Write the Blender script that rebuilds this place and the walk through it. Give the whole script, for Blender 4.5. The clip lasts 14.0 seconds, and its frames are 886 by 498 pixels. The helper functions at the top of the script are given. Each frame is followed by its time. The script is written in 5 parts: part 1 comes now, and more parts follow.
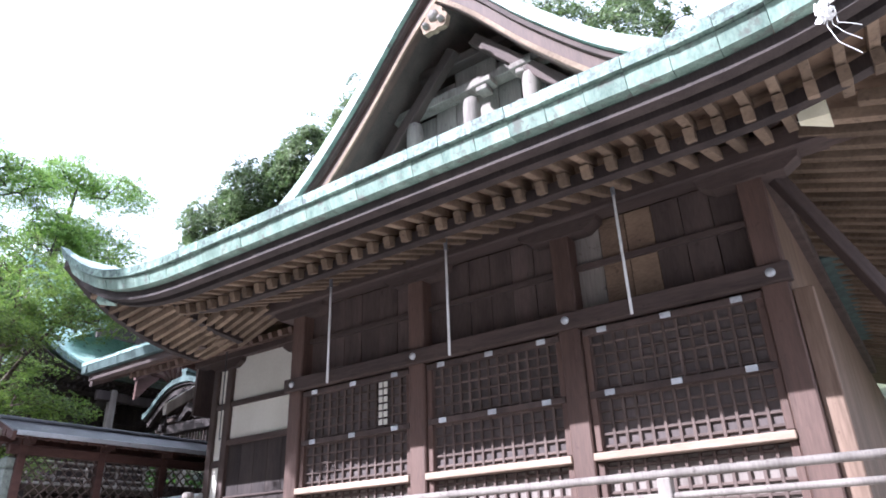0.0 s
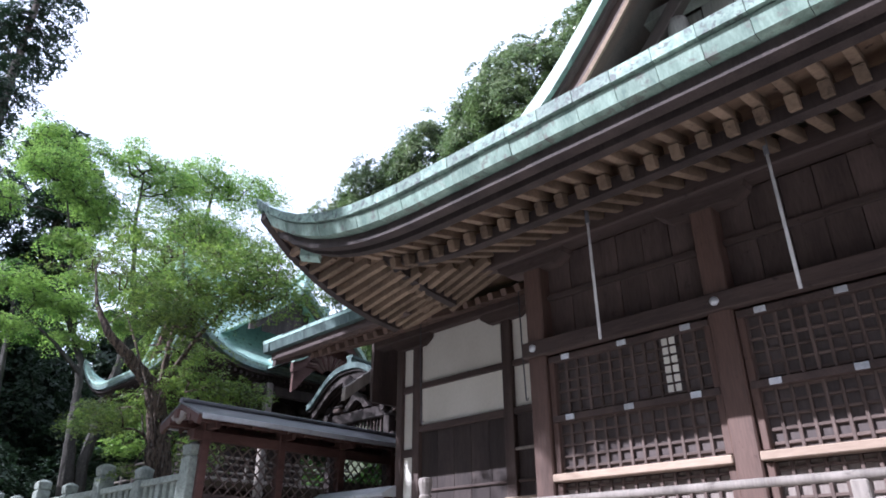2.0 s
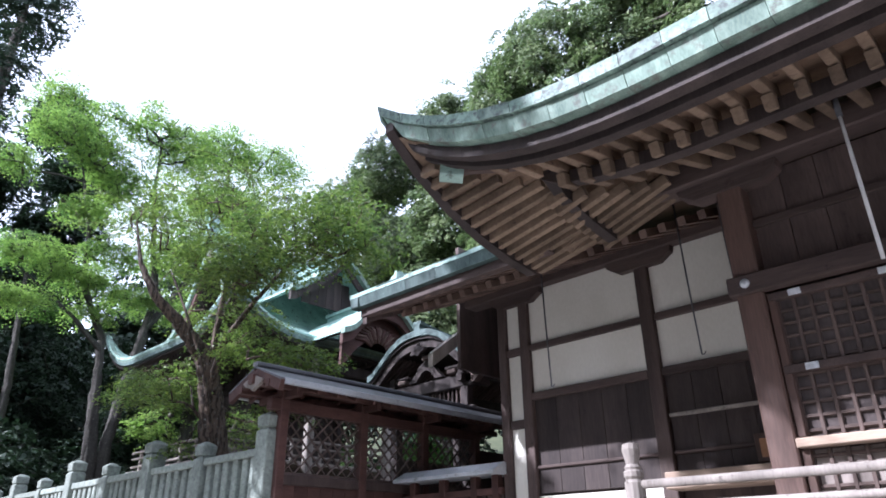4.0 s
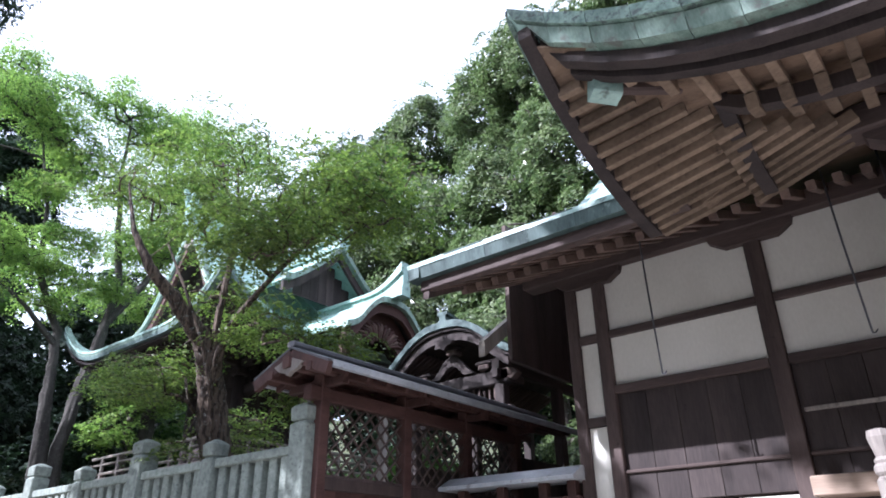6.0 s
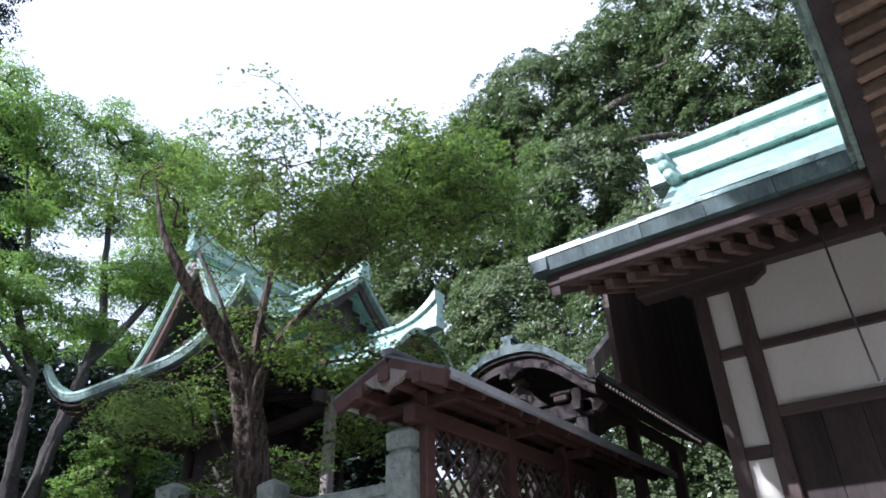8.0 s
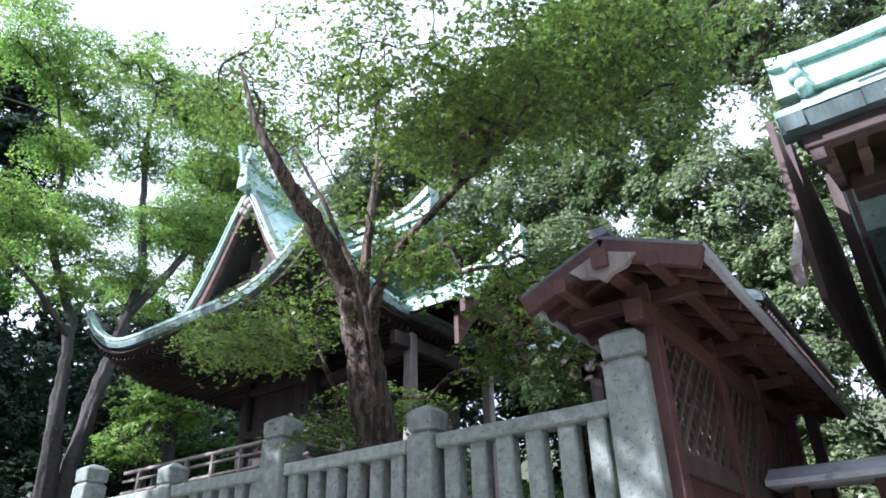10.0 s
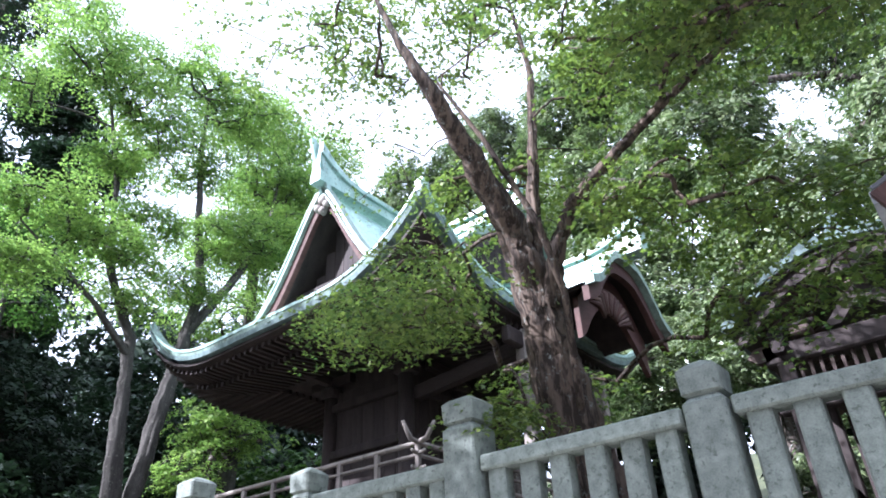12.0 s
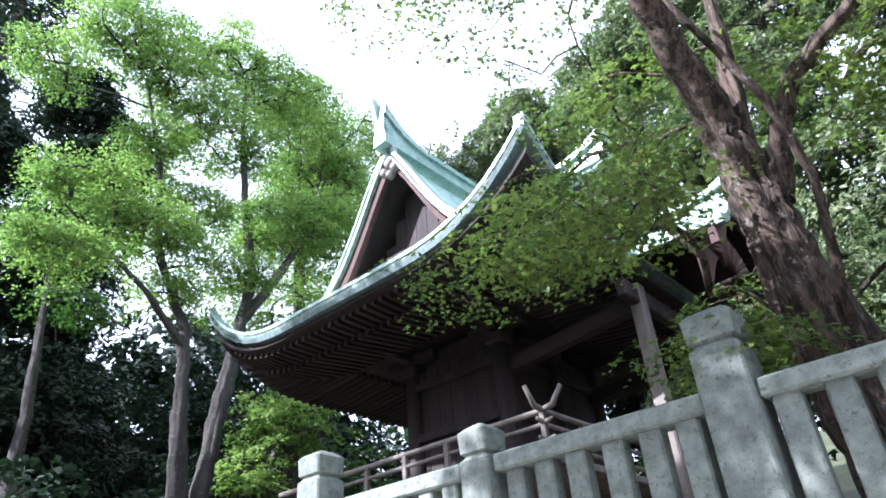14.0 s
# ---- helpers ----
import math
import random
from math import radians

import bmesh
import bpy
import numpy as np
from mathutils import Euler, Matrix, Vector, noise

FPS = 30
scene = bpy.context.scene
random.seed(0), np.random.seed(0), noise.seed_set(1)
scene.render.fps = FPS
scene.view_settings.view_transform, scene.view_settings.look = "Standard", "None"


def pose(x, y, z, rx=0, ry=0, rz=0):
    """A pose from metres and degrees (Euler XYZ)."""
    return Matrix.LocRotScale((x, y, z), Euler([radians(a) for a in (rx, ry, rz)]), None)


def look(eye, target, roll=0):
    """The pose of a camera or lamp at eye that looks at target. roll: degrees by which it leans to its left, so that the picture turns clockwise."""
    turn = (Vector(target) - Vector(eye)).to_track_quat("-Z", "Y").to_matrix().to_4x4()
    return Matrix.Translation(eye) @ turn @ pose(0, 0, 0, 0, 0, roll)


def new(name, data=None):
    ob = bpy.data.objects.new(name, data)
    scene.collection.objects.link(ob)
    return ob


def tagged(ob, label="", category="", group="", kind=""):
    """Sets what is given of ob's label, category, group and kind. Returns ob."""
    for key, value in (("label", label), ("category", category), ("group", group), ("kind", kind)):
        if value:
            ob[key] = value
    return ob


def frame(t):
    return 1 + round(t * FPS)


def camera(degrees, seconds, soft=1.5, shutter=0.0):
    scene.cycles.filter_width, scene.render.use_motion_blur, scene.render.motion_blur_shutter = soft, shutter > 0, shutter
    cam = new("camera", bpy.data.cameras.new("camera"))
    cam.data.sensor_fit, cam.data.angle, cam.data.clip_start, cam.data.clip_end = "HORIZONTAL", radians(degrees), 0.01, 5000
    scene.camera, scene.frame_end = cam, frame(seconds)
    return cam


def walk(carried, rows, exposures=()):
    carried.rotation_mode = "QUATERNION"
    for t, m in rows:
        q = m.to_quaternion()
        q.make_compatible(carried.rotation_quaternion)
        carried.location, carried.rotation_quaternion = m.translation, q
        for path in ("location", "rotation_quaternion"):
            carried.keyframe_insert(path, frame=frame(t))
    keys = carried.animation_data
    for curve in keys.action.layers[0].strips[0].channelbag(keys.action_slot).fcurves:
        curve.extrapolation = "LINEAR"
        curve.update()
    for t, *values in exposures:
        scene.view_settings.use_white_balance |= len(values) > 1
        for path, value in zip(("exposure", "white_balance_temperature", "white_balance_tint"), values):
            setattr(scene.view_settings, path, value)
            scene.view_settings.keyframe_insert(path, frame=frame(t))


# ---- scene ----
cam = camera(66.9, 14.0, soft=1.8)
METRES, EYE, TILT, LEAN, TURN = 14.0, 1.5, 0.0, 0.0, 34.7
ROWS = [
    (0.0, 0.0, 0.0, 0.0, 0.85, 24.79, 1.85),
    (0.5, -0.0306, 0.0284, 0.001, 4.37, 27.8, 1.07),
    (1.0, -0.06, 0.0571, -0.0011, 6.54, 27.87, 0.56),
    (1.5, -0.0902, 0.0837, 0.0001, 11.01, 24.44, -0.7),
    (2.0, -0.1206, 0.1077, -0.0, 9.36, 25.54, 0.26),
    (2.5, -0.1501, 0.1306, 0.0028, 9.56, 24.41, 0.65),
    (5.0, -0.3021, 0.2336, 0.0036, 7.0, 24.78, 0.25),
    (5.5, -0.3276, 0.2541, 0.004, 4.34, 25.17, 0.69),
    (6.0, -0.3517, 0.2774, 0.0053, 4.26, 25.77, 0.63),
    (6.5, -0.3794, 0.3017, 0.0066, 3.34, 26.31, 0.82),
    (7.0, -0.4052, 0.327, 0.0086, 2.01, 27.38, 2.4),
    (7.5, -0.4315, 0.3522, 0.01, 2.2, 29.26, 2.09),
    (8.0, -0.4575, 0.3763, 0.0097, 1.64, 30.59, 1.52),
    (8.5, -0.4832, 0.4007, 0.008, 1.74, 26.89, 1.2),
    (11.0, -0.6105, 0.5312, 0.0133, 3.58, 30.26, 1.48),
    (11.5, -0.6367, 0.5537, 0.0131, 4.43, 31.01, 1.49),
    (12.0, -0.6607, 0.5792, 0.0128, 4.77, 31.35, 2.09),
    (12.5, -0.6861, 0.6018, 0.0136, 6.58, 31.82, 1.95),
    (13.0, -0.7101, 0.6223, 0.0142, 7.18, 30.97, 2.25),
    (13.5, -0.7311, 0.6435, 0.0149, 8.34, 31.42, 3.02),
    (14.0, -0.7479, 0.6583, 0.0163, 7.5, 31.63, 4.08),
]
# the picture's exposure on the way
EXPOSURES = [(0.0, 1.72, 5500, 20), (0.7, 1.34, 5500, 20), (1.5, 1.10, 5500, 20), (2.5, 1.17, 5500, 20), (5.0, 1.40, 5500, 20), (7.0, 1.31, 5500, 20), (8.5, 0.74, 5500, 20), (11.0, 1.88, 5500, 20), (14.0, 1.67, 5500, 20)]
walk(cam, [(t, pose(0, 0, EYE, TILT, LEAN, TURN) @ pose(METRES * x, METRES * y, METRES * z, 90 + pitch, roll, yaw)) for t, x, y, z, yaw, pitch, roll in ROWS], EXPOSURES)

# ---- world, sun ----
SUN_EL, SUN_AZ = radians(36.0), radians(209.4)
world = bpy.data.worlds.new("sky_world")
scene.world = world
world.use_nodes = True
wn = world.node_tree.nodes
sky = wn.new("ShaderNodeTexSky")
sky.sky_type = "NISHITA"
sky.sun_disc = False
sky.sun_elevation, sky.sun_rotation = SUN_EL, SUN_AZ
sky.air_density, sky.dust_density, sky.ozone_density = 1.0, 4.0, 1.0
wn["Background"].inputs["Strength"].default_value = 0.115
# thin bright cloud over the blue
cloud = wn.new("ShaderNodeTexNoise")
cloud.inputs["Scale"].default_value, cloud.inputs["Detail"].default_value = 1.6, 5
veil = wn.new("ShaderNodeMapRange")
veil.inputs[1].default_value, veil.inputs[2].default_value, veil.inputs[3].default_value, veil.inputs[4].default_value = 0.3, 0.7, 0.80, 0.95
cover = wn.new("ShaderNodeMix")
cover.data_type = "RGBA"
cover.inputs[7].default_value = (7.0, 7.4, 7.8, 1)
wl = world.node_tree.links
wl.new(cloud.outputs["Fac"], veil.inputs[0])
wl.new(veil.outputs[0], cover.inputs[0])
wl.new(sky.outputs[0], cover.inputs[6])
wl.new(cover.outputs[2], wn["Background"].inputs["Color"])
sun_dir = Vector((math.sin(SUN_AZ) * math.cos(SUN_EL), math.cos(SUN_AZ) * math.cos(SUN_EL), math.sin(SUN_EL)))
sun_data = bpy.data.lights.new("sun", "SUN")
sun_data.energy, sun_data.angle, sun_data.color = 5.0, radians(0.5), (1.0, 0.965, 0.91)
sun = new("sun", sun_data)
sun.matrix_world = look(tuple(sun_dir * 60), (0, 0, 0))


# ---- materials ----
def mat(name, dark, light, scale=6.0, stretch=(1, 1, 1), rough=0.7, bump=0.15, fine=60.0, spot=None, spot_at=0.62, vary=0.18, metal=0.0, spec=0.3, soft=0.25):
    """Two colours in a broad noise, a fine grain, stains of a third colour, and a small shift from piece to piece."""
    m = bpy.data.materials.new(name)
    m.use_nodes = True
    n, l = m.node_tree.nodes, m.node_tree.links
    bsdf = n["Principled BSDF"]
    bsdf.inputs["Roughness"].default_value = rough
    bsdf.inputs["Metallic"].default_value = metal
    bsdf.inputs["Specular IOR Level"].default_value = spec
    tc = n.new("ShaderNodeTexCoord")
    info = n.new("ShaderNodeObjectInfo")
    shift = n.new("ShaderNodeVectorMath"); shift.operation = "ADD"
    mul = n.new("ShaderNodeVectorMath"); mul.operation = "SCALE"; mul.inputs[0].default_value = (17, 31, 23)
    l.new(info.outputs["Random"], mul.inputs["Scale"])
    l.new(tc.outputs["Object"], shift.inputs[0]); l.new(mul.outputs[0], shift.inputs[1])
    mp = n.new("ShaderNodeMapping"); mp.inputs["Scale"].default_value = stretch
    l.new(shift.outputs[0], mp.inputs["Vector"])
    broad = n.new("ShaderNodeTexNoise"); broad.inputs["Scale"].default_value = scale; broad.inputs["Detail"].default_value = 6
    l.new(mp.outputs[0], broad.inputs["Vector"])
    grain = n.new("ShaderNodeTexNoise"); grain.inputs["Scale"].default_value = fine; grain.inputs["Detail"].default_value = 4
    l.new(mp.outputs[0], grain.inputs["Vector"])
    mixn = n.new("ShaderNodeMix"); mixn.inputs[0].default_value = 0.35
    l.new(broad.outputs["Fac"], mixn.inputs[2]); l.new(grain.outputs["Fac"], mixn.inputs[3])
    ramp = n.new("ShaderNodeMapRange"); ramp.inputs[1].default_value = 0.5 - soft * 0.6; ramp.inputs[2].default_value = 0.5 + soft * 0.6
    l.new(mixn.outputs[0], ramp.inputs[0])
    col = n.new("ShaderNodeMix"); col.data_type = "RGBA"
    col.inputs[6].default_value = (*dark, 1); col.inputs[7].default_value = (*light, 1)
    l.new(ramp.outputs[0], col.inputs[0])
    out = col.outputs[2]
    if spot:
        sn = n.new("ShaderNodeTexNoise"); sn.inputs["Scale"].default_value = scale * 2.3; sn.inputs["Detail"].default_value = 8; sn.inputs["Roughness"].default_value = 0.7
        l.new(shift.outputs[0], sn.inputs["Vector"])
        sr = n.new("ShaderNodeMapRange"); sr.inputs[1].default_value = spot_at - 0.05; sr.inputs[2].default_value = spot_at + 0.05
        l.new(sn.outputs["Fac"], sr.inputs[0])
        sm = n.new("ShaderNodeMix"); sm.data_type = "RGBA"; sm.inputs[7].default_value = (*spot, 1)
        l.new(sr.outputs[0], sm.inputs[0]); l.new(out, sm.inputs[6])
        out = sm.outputs[2]
    hsv = n.new("ShaderNodeHueSaturation")
    vr = n.new("ShaderNodeMapRange"); vr.inputs[3].default_value = 1 - vary; vr.inputs[4].default_value = 1 + vary
    l.new(info.outputs["Random"], vr.inputs[0]); l.new(vr.outputs[0], hsv.inputs["Value"]); l.new(out, hsv.inputs["Color"])
    l.new(hsv.outputs[0], bsdf.inputs["Base Color"])
    bp = n.new("ShaderNodeBump"); bp.inputs["Strength"].default_value = bump; bp.inputs["Distance"].default_value = 0.02
    l.new(mixn.outputs[0], bp.inputs["Height"]); l.new(bp.outputs[0], bsdf.inputs["Normal"])
    return m


def leaf_mat(name, dark, light, glow=0.35, rough=0.45):
    """Leaves: colour shifts from leaf to leaf, light shines partly through."""
    m = bpy.data.materials.new(name)
    m.use_nodes = True
    n, l = m.node_tree.nodes, m.node_tree.links
    bsdf, outn = n["Principled BSDF"], n["Material Output"]
    geo = n.new("ShaderNodeNewGeometry")
    tc = n.new("ShaderNodeTexCoord")
    ns = n.new("ShaderNodeTexNoise"); ns.inputs["Scale"].default_value = 0.7; ns.inputs["Detail"].default_value = 3
    l.new(tc.outputs["Object"], ns.inputs["Vector"])
    mx = n.new("ShaderNodeMix"); mx.inputs[0].default_value = 0.5
    l.new(geo.outputs["Random Per Island"], mx.inputs[2]); l.new(ns.outputs["Fac"], mx.inputs[3])
    mr = n.new("ShaderNodeMapRange"); mr.inputs[1].default_value = 0.2; mr.inputs[2].default_value = 0.8
    l.new(mx.outputs[0], mr.inputs[0])
    col = n.new("ShaderNodeMix"); col.data_type = "RGBA"
    col.inputs[6].default_value = (*dark, 1); col.inputs[7].default_value = (*light, 1)
    l.new(mr.outputs[0], col.inputs[0])
    l.new(col.outputs[2], bsdf.inputs["Base Color"])
    bsdf.inputs["Roughness"].default_value = rough
    bsdf.inputs["Specular IOR Level"].default_value = 0.35
    tr = n.new("ShaderNodeBsdfTranslucent")
    warm = n.new("ShaderNodeMix"); warm.data_type = "RGBA"; warm.blend_type = "MULTIPLY"; warm.inputs[0].default_value = 1.0
    warm.inputs[7].default_value = (1.4, 1.75, 1.25, 1)
    l.new(col.outputs[2], warm.inputs[6]); l.new(warm.outputs[2], tr.inputs["Color"])
    sh = n.new("ShaderNodeMixShader"); sh.inputs[0].default_value = glow
    l.new(bsdf.outputs[0], sh.inputs[1]); l.new(tr.outputs[0], sh.inputs[2]); l.new(sh.outputs[0], outn.inputs["Surface"])
    return m


M_COPPER = mat("copper_patina", (0.19, 0.31, 0.27), (0.38, 0.52, 0.46), 3.5, (1, 1, 0.6), 0.34, 0.1, 40, (0.10, 0.13, 0.11), 0.60, 0.22, spec=0.5)
M_COPPER_EDGE = mat("copper_edge_weathered", (0.115, 0.175, 0.142), (0.275, 0.365, 0.30), 4.0, (2.5, 2.5, 0.5), 0.5, 0.12, 30, (0.14, 0.15, 0.13), 0.58, 0.2, spec=0.4)
M_COPPER_MOTTLED = mat("copper_upper_band", (0.085, 0.14, 0.115), (0.25, 0.345, 0.28), 9.0, (1.2, 1.2, 1.2), 0.55, 0.15, 50, (0.07, 0.085, 0.08), 0.56, 0.3, spec=0.35)
M_COPPER_DARK = mat("copper_dark_weathered", (0.09, 0.13, 0.13), (0.20, 0.27, 0.25), 4.0, (2.5, 2.5, 0.5), 0.5, 0.12, 30, (0.35, 0.42, 0.38), 0.64, 0.2, spec=0.4)
# copper darkened to stand for shade on eave and gate, with pale patches
M_COPPER_SHADED = mat("copper_dark_shaded", (0.035, 0.054, 0.052), (0.085, 0.125, 0.115), 4.0, (2, 2, 0.5), 0.62, 0.12, 30, (0.2, 0.26, 0.24), 0.66, 0.2, spec=0.35)
# dark aged wood with the shade of eaves and trees put into its colour
M_WOOD_SHADED = mat("wood_dark_aged_shaded", (0.024, 0.018, 0.017), (0.056, 0.042, 0.038), 5.0, (1, 1, 0.12), 0.75, 0.25, 70, (0.02, 0.015, 0.014), 0.66)
M_WOOD = mat("wood_dark_aged", (0.044, 0.031, 0.028), (0.098, 0.069, 0.060), 5.0, (1, 1, 0.12), 0.75, 0.25, 70, (0.03, 0.02, 0.018), 0.66)
M_WOOD_X = mat("wood_dark_aged_lengthwise", (0.044, 0.031, 0.028), (0.098, 0.069, 0.060), 5.0, (0.12, 1, 1), 0.75, 0.25, 70, (0.03, 0.02, 0.018), 0.66)
M_PILLAR = mat("wood_pillar_reddish", (0.066, 0.040, 0.032), (0.125, 0.076, 0.060), 5.0, (1, 1, 0.1), 0.65, 0.25, 80, (0.06, 0.03, 0.025), 0.66)
M_GATE = mat("wood_gate_maroon", (0.046, 0.022, 0.018), (0.092, 0.046, 0.038), 5.0, (1, 0.15, 1), 0.7, 0.25, 80, (0.04, 0.02, 0.02), 0.66)
M_RAFTER = mat("wood_rafter_weathered", (0.105, 0.073, 0.050), (0.22, 0.158, 0.11), 5.0, (0.5, 0.5, 0.5), 0.8, 0.25, 60, (0.06, 0.04, 0.03), 0.64, 0.28)
M_RAFTER_DARK = mat("wood_rafter_brown", (0.085, 0.055, 0.045), (0.17, 0.115, 0.09), 5.0, (0.5, 0.5, 0.5), 0.8, 0.25, 60, (0.05, 0.03, 0.025), 0.64, 0.25)
M_BOARD = mat("wood_soffit_board", (0.115, 0.076, 0.052), (0.235, 0.16, 0.108), 4.0, (0.4, 1.5, 1), 0.8, 0.2, 60, (0.05, 0.03, 0.025), 0.64)
M_GREYWOOD = mat("wood_grey_weathered", (0.145, 0.125, 0.11), (0.29, 0.255, 0.225), 5.0, (1, 1, 0.1), 0.85, 0.3, 60, (0.09, 0.075, 0.065), 0.64)
# sunlit tone for sills and ledge, the light is in the colour
M_LIGHTWOOD = mat("wood_pale_sunlit", (0.27, 0.195, 0.145), (0.42, 0.32, 0.245), 5.0, (0.15, 1, 1), 0.75, 0.2, 60, (0.25, 0.17, 0.12), 0.68)
M_LATTICE = mat("wood_lattice_bar", (0.065, 0.045, 0.038), (0.13, 0.094, 0.08), 6.0, (1, 1, 0.3), 0.75, 0.2, 60)
# lit and shaded tones of the same lattice boards
M_PANEL = mat("wood_panel_lit", (0.15, 0.125, 0.11), (0.26, 0.22, 0.195), 3.0, (1, 1, 0.2), 0.8, 0.15, 50)
M_PANEL_SHADED = mat("wood_panel_shaded", (0.06, 0.048, 0.045), (0.11, 0.088, 0.082), 3.0, (1, 1, 0.2), 0.8, 0.15, 50)
M_PLASTER = mat("white_plaster", (0.60, 0.57, 0.50), (0.70, 0.67, 0.60), 1.6, (1, 1, 0.5), 0.9, 0.06, 40, (0.55, 0.53, 0.48), 0.70, 0.05)
M_STONE = mat("granite_weathered", (0.145, 0.165, 0.145), (0.28, 0.31, 0.27), 14.0, (1, 1, 1), 0.85, 0.3, 120, (0.105, 0.12, 0.10), 0.60, 0.14)
M_METAL = mat("fitting_pale_metal", (0.45, 0.47, 0.5), (0.7, 0.72, 0.75), 20.0, (1, 1, 1), 0.4, 0.05, 90, metal=0.3)
M_ROD = mat("rod_white_paint", (0.6, 0.6, 0.6), (0.78, 0.78, 0.78), 9.0, (1, 1, 1), 0.5, 0.03)
M_IRON = mat("iron_dark", (0.05, 0.05, 0.055), (0.11, 0.11, 0.12), 12.0, (1, 1, 1), 0.55, 0.1)
M_TIN = mat("sheet_metal_grey", (0.30, 0.31, 0.32), (0.46, 0.47, 0.48), 3.0, (1, 1, 1), 0.45, 0.05, 30, (0.2, 0.19, 0.18), 0.64, spec=0.5)
M_BARK = mat("bark_grey_brown", (0.045, 0.037, 0.032), (0.125, 0.102, 0.088), 5.0, (1.6, 1.6, 0.35), 0.9, 1.0, 14, (0.24, 0.25, 0.225), 0.60, soft=0.14)
M_BARK_MAPLE = mat("bark_maple_furrowed", (0.028, 0.020, 0.015), (0.12, 0.088, 0.066), 9.0, (2.2, 2.2, 0.3), 0.92, 1.0, 30, (0.22, 0.235, 0.21), 0.63, soft=0.1)
M_BARK_PALE = mat("bark_pale", (0.034, 0.031, 0.027), (0.085, 0.078, 0.068), 6.0, (1.4, 1.4, 0.4), 0.9, 0.5, 35, (0.15, 0.14, 0.12), 0.62)
M_GROUND = mat("gravel_ground", (0.25, 0.235, 0.205), (0.43, 0.405, 0.36), 1.2, (1, 1, 1), 0.95, 0.4, 45, (0.15, 0.14, 0.11), 0.62)
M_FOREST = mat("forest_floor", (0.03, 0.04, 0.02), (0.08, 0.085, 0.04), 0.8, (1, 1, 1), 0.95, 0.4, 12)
M_SOIL = mat("soil_low_bounce", (0.06, 0.05, 0.035), (0.14, 0.12, 0.09), 2.0, (1, 1, 1), 0.95, 0.4, 30, (0.05, 0.06, 0.03), 0.6)
M_TAN = mat("wood_tan_plank", (0.13, 0.085, 0.06), (0.25, 0.17, 0.125), 5.0, (1, 1, 0.1), 0.75, 0.2, 60, (0.12, 0.08, 0.06), 0.66)
M_ORANGE = mat("wood_fresh_orange", (0.42, 0.21, 0.10), (0.58, 0.32, 0.17), 5.0, (0.2, 1, 1), 0.7, 0.15)
M_CREAM = mat("cream_plastic", (0.62, 0.58, 0.42), (0.72, 0.68, 0.52), 9.0, (1, 1, 1), 0.45, 0.02)
M_PAPER = mat("white_paper", (0.75, 0.74, 0.72), (0.85, 0.84, 0.82), 30.0, (1, 1, 1), 0.8, 0.2)
M_ROOFGREY = mat("roof_sheet_dark", (0.06, 0.06, 0.065), (0.12, 0.12, 0.125), 3.0, (1, 1, 1), 0.5, 0.08, 30, (0.26, 0.24, 0.22), 0.66, spec=0.4)
L_MAPLE = leaf_mat("leaf_maple", (0.045, 0.078, 0.028), (0.20, 0.24, 0.058), 0.38)
L_YOUNG = leaf_mat("leaf_light_green", (0.082, 0.142, 0.050), (0.285, 0.36, 0.098), 0.45)
L_EVER = leaf_mat("leaf_evergreen", (0.045, 0.072, 0.034), (0.20, 0.235, 0.115), 0.25, 0.28)
L_DARK = leaf_mat("leaf_dark_conifer", (0.013, 0.026, 0.016), (0.040, 0.064, 0.036), 0.15, 0.6)
L_SHRUB = leaf_mat("leaf_undergrowth", (0.03, 0.07, 0.018), (0.10, 0.17, 0.04), 0.35)

# ---- building helpers ----
WORLD_OF = {}


def thing(name, x, y, z, label, category, group="", kind=""):
    ob = new(name)
    ob.location = (x, y, z)
    WORLD_OF[ob] = Matrix.Translation((x, y, z))
    return tagged(ob, label, category, group, kind)


def mesh_of(name, verts, faces, material, smooth=False):
    me = bpy.data.meshes.new(name)
    me.from_pydata([tuple(v) for v in verts], [], [tuple(f) for f in faces])
    me.materials.append(material)
    if smooth:
        me.polygons.foreach_set("use_smooth", [True] * len(me.polygons))
    me.update()
    return me


def piece(name, me, parent, label="", m=None):
    """A mesh as a part of its parent, at the pose m in the world."""
    ob = new(name, me)
    m = m or Matrix.Identity(4)
    if parent is not None:
        ob.parent = parent
        ob.matrix_parent_inverse = WORLD_OF[parent].inverted()
    ob.matrix_basis = m
    WORLD_OF[ob] = m
    if label:
        tagged(ob, label)
    return ob


def box_data(x0, x1, y0, y1, z0, z1):
    v = [(x, y, z) for x in (x0, x1) for y in (y0, y1) for z in (z0, z1)]
    f = [(0, 1, 3, 2), (4, 6, 7, 5), (0, 4, 5, 1), (2, 3, 7, 6), (0, 2, 6, 4), (1, 5, 7, 3)]
    return v, f


def prism_data(sx, sy, length, c, taper=1.0):
    """A bar along z from 0 to length with chamfered long edges."""
    a, b = sx / 2, sy / 2
    ring = [(-a + c, -b), (a - c, -b), (a, -b + c), (a, b - c), (a - c, b), (-a + c, b), (-a, b - c), (-a, -b + c)]
    v = [(x, y, 0) for x, y in ring] + [(x * taper, y * taper, length) for x, y in ring]
    f = [(i, (i + 1) % 8, 8 + (i + 1) % 8, 8 + i) for i in range(8)] + [tuple(range(7, -1, -1)), tuple(range(8, 16))]
    return v, f


PRISMS = {}


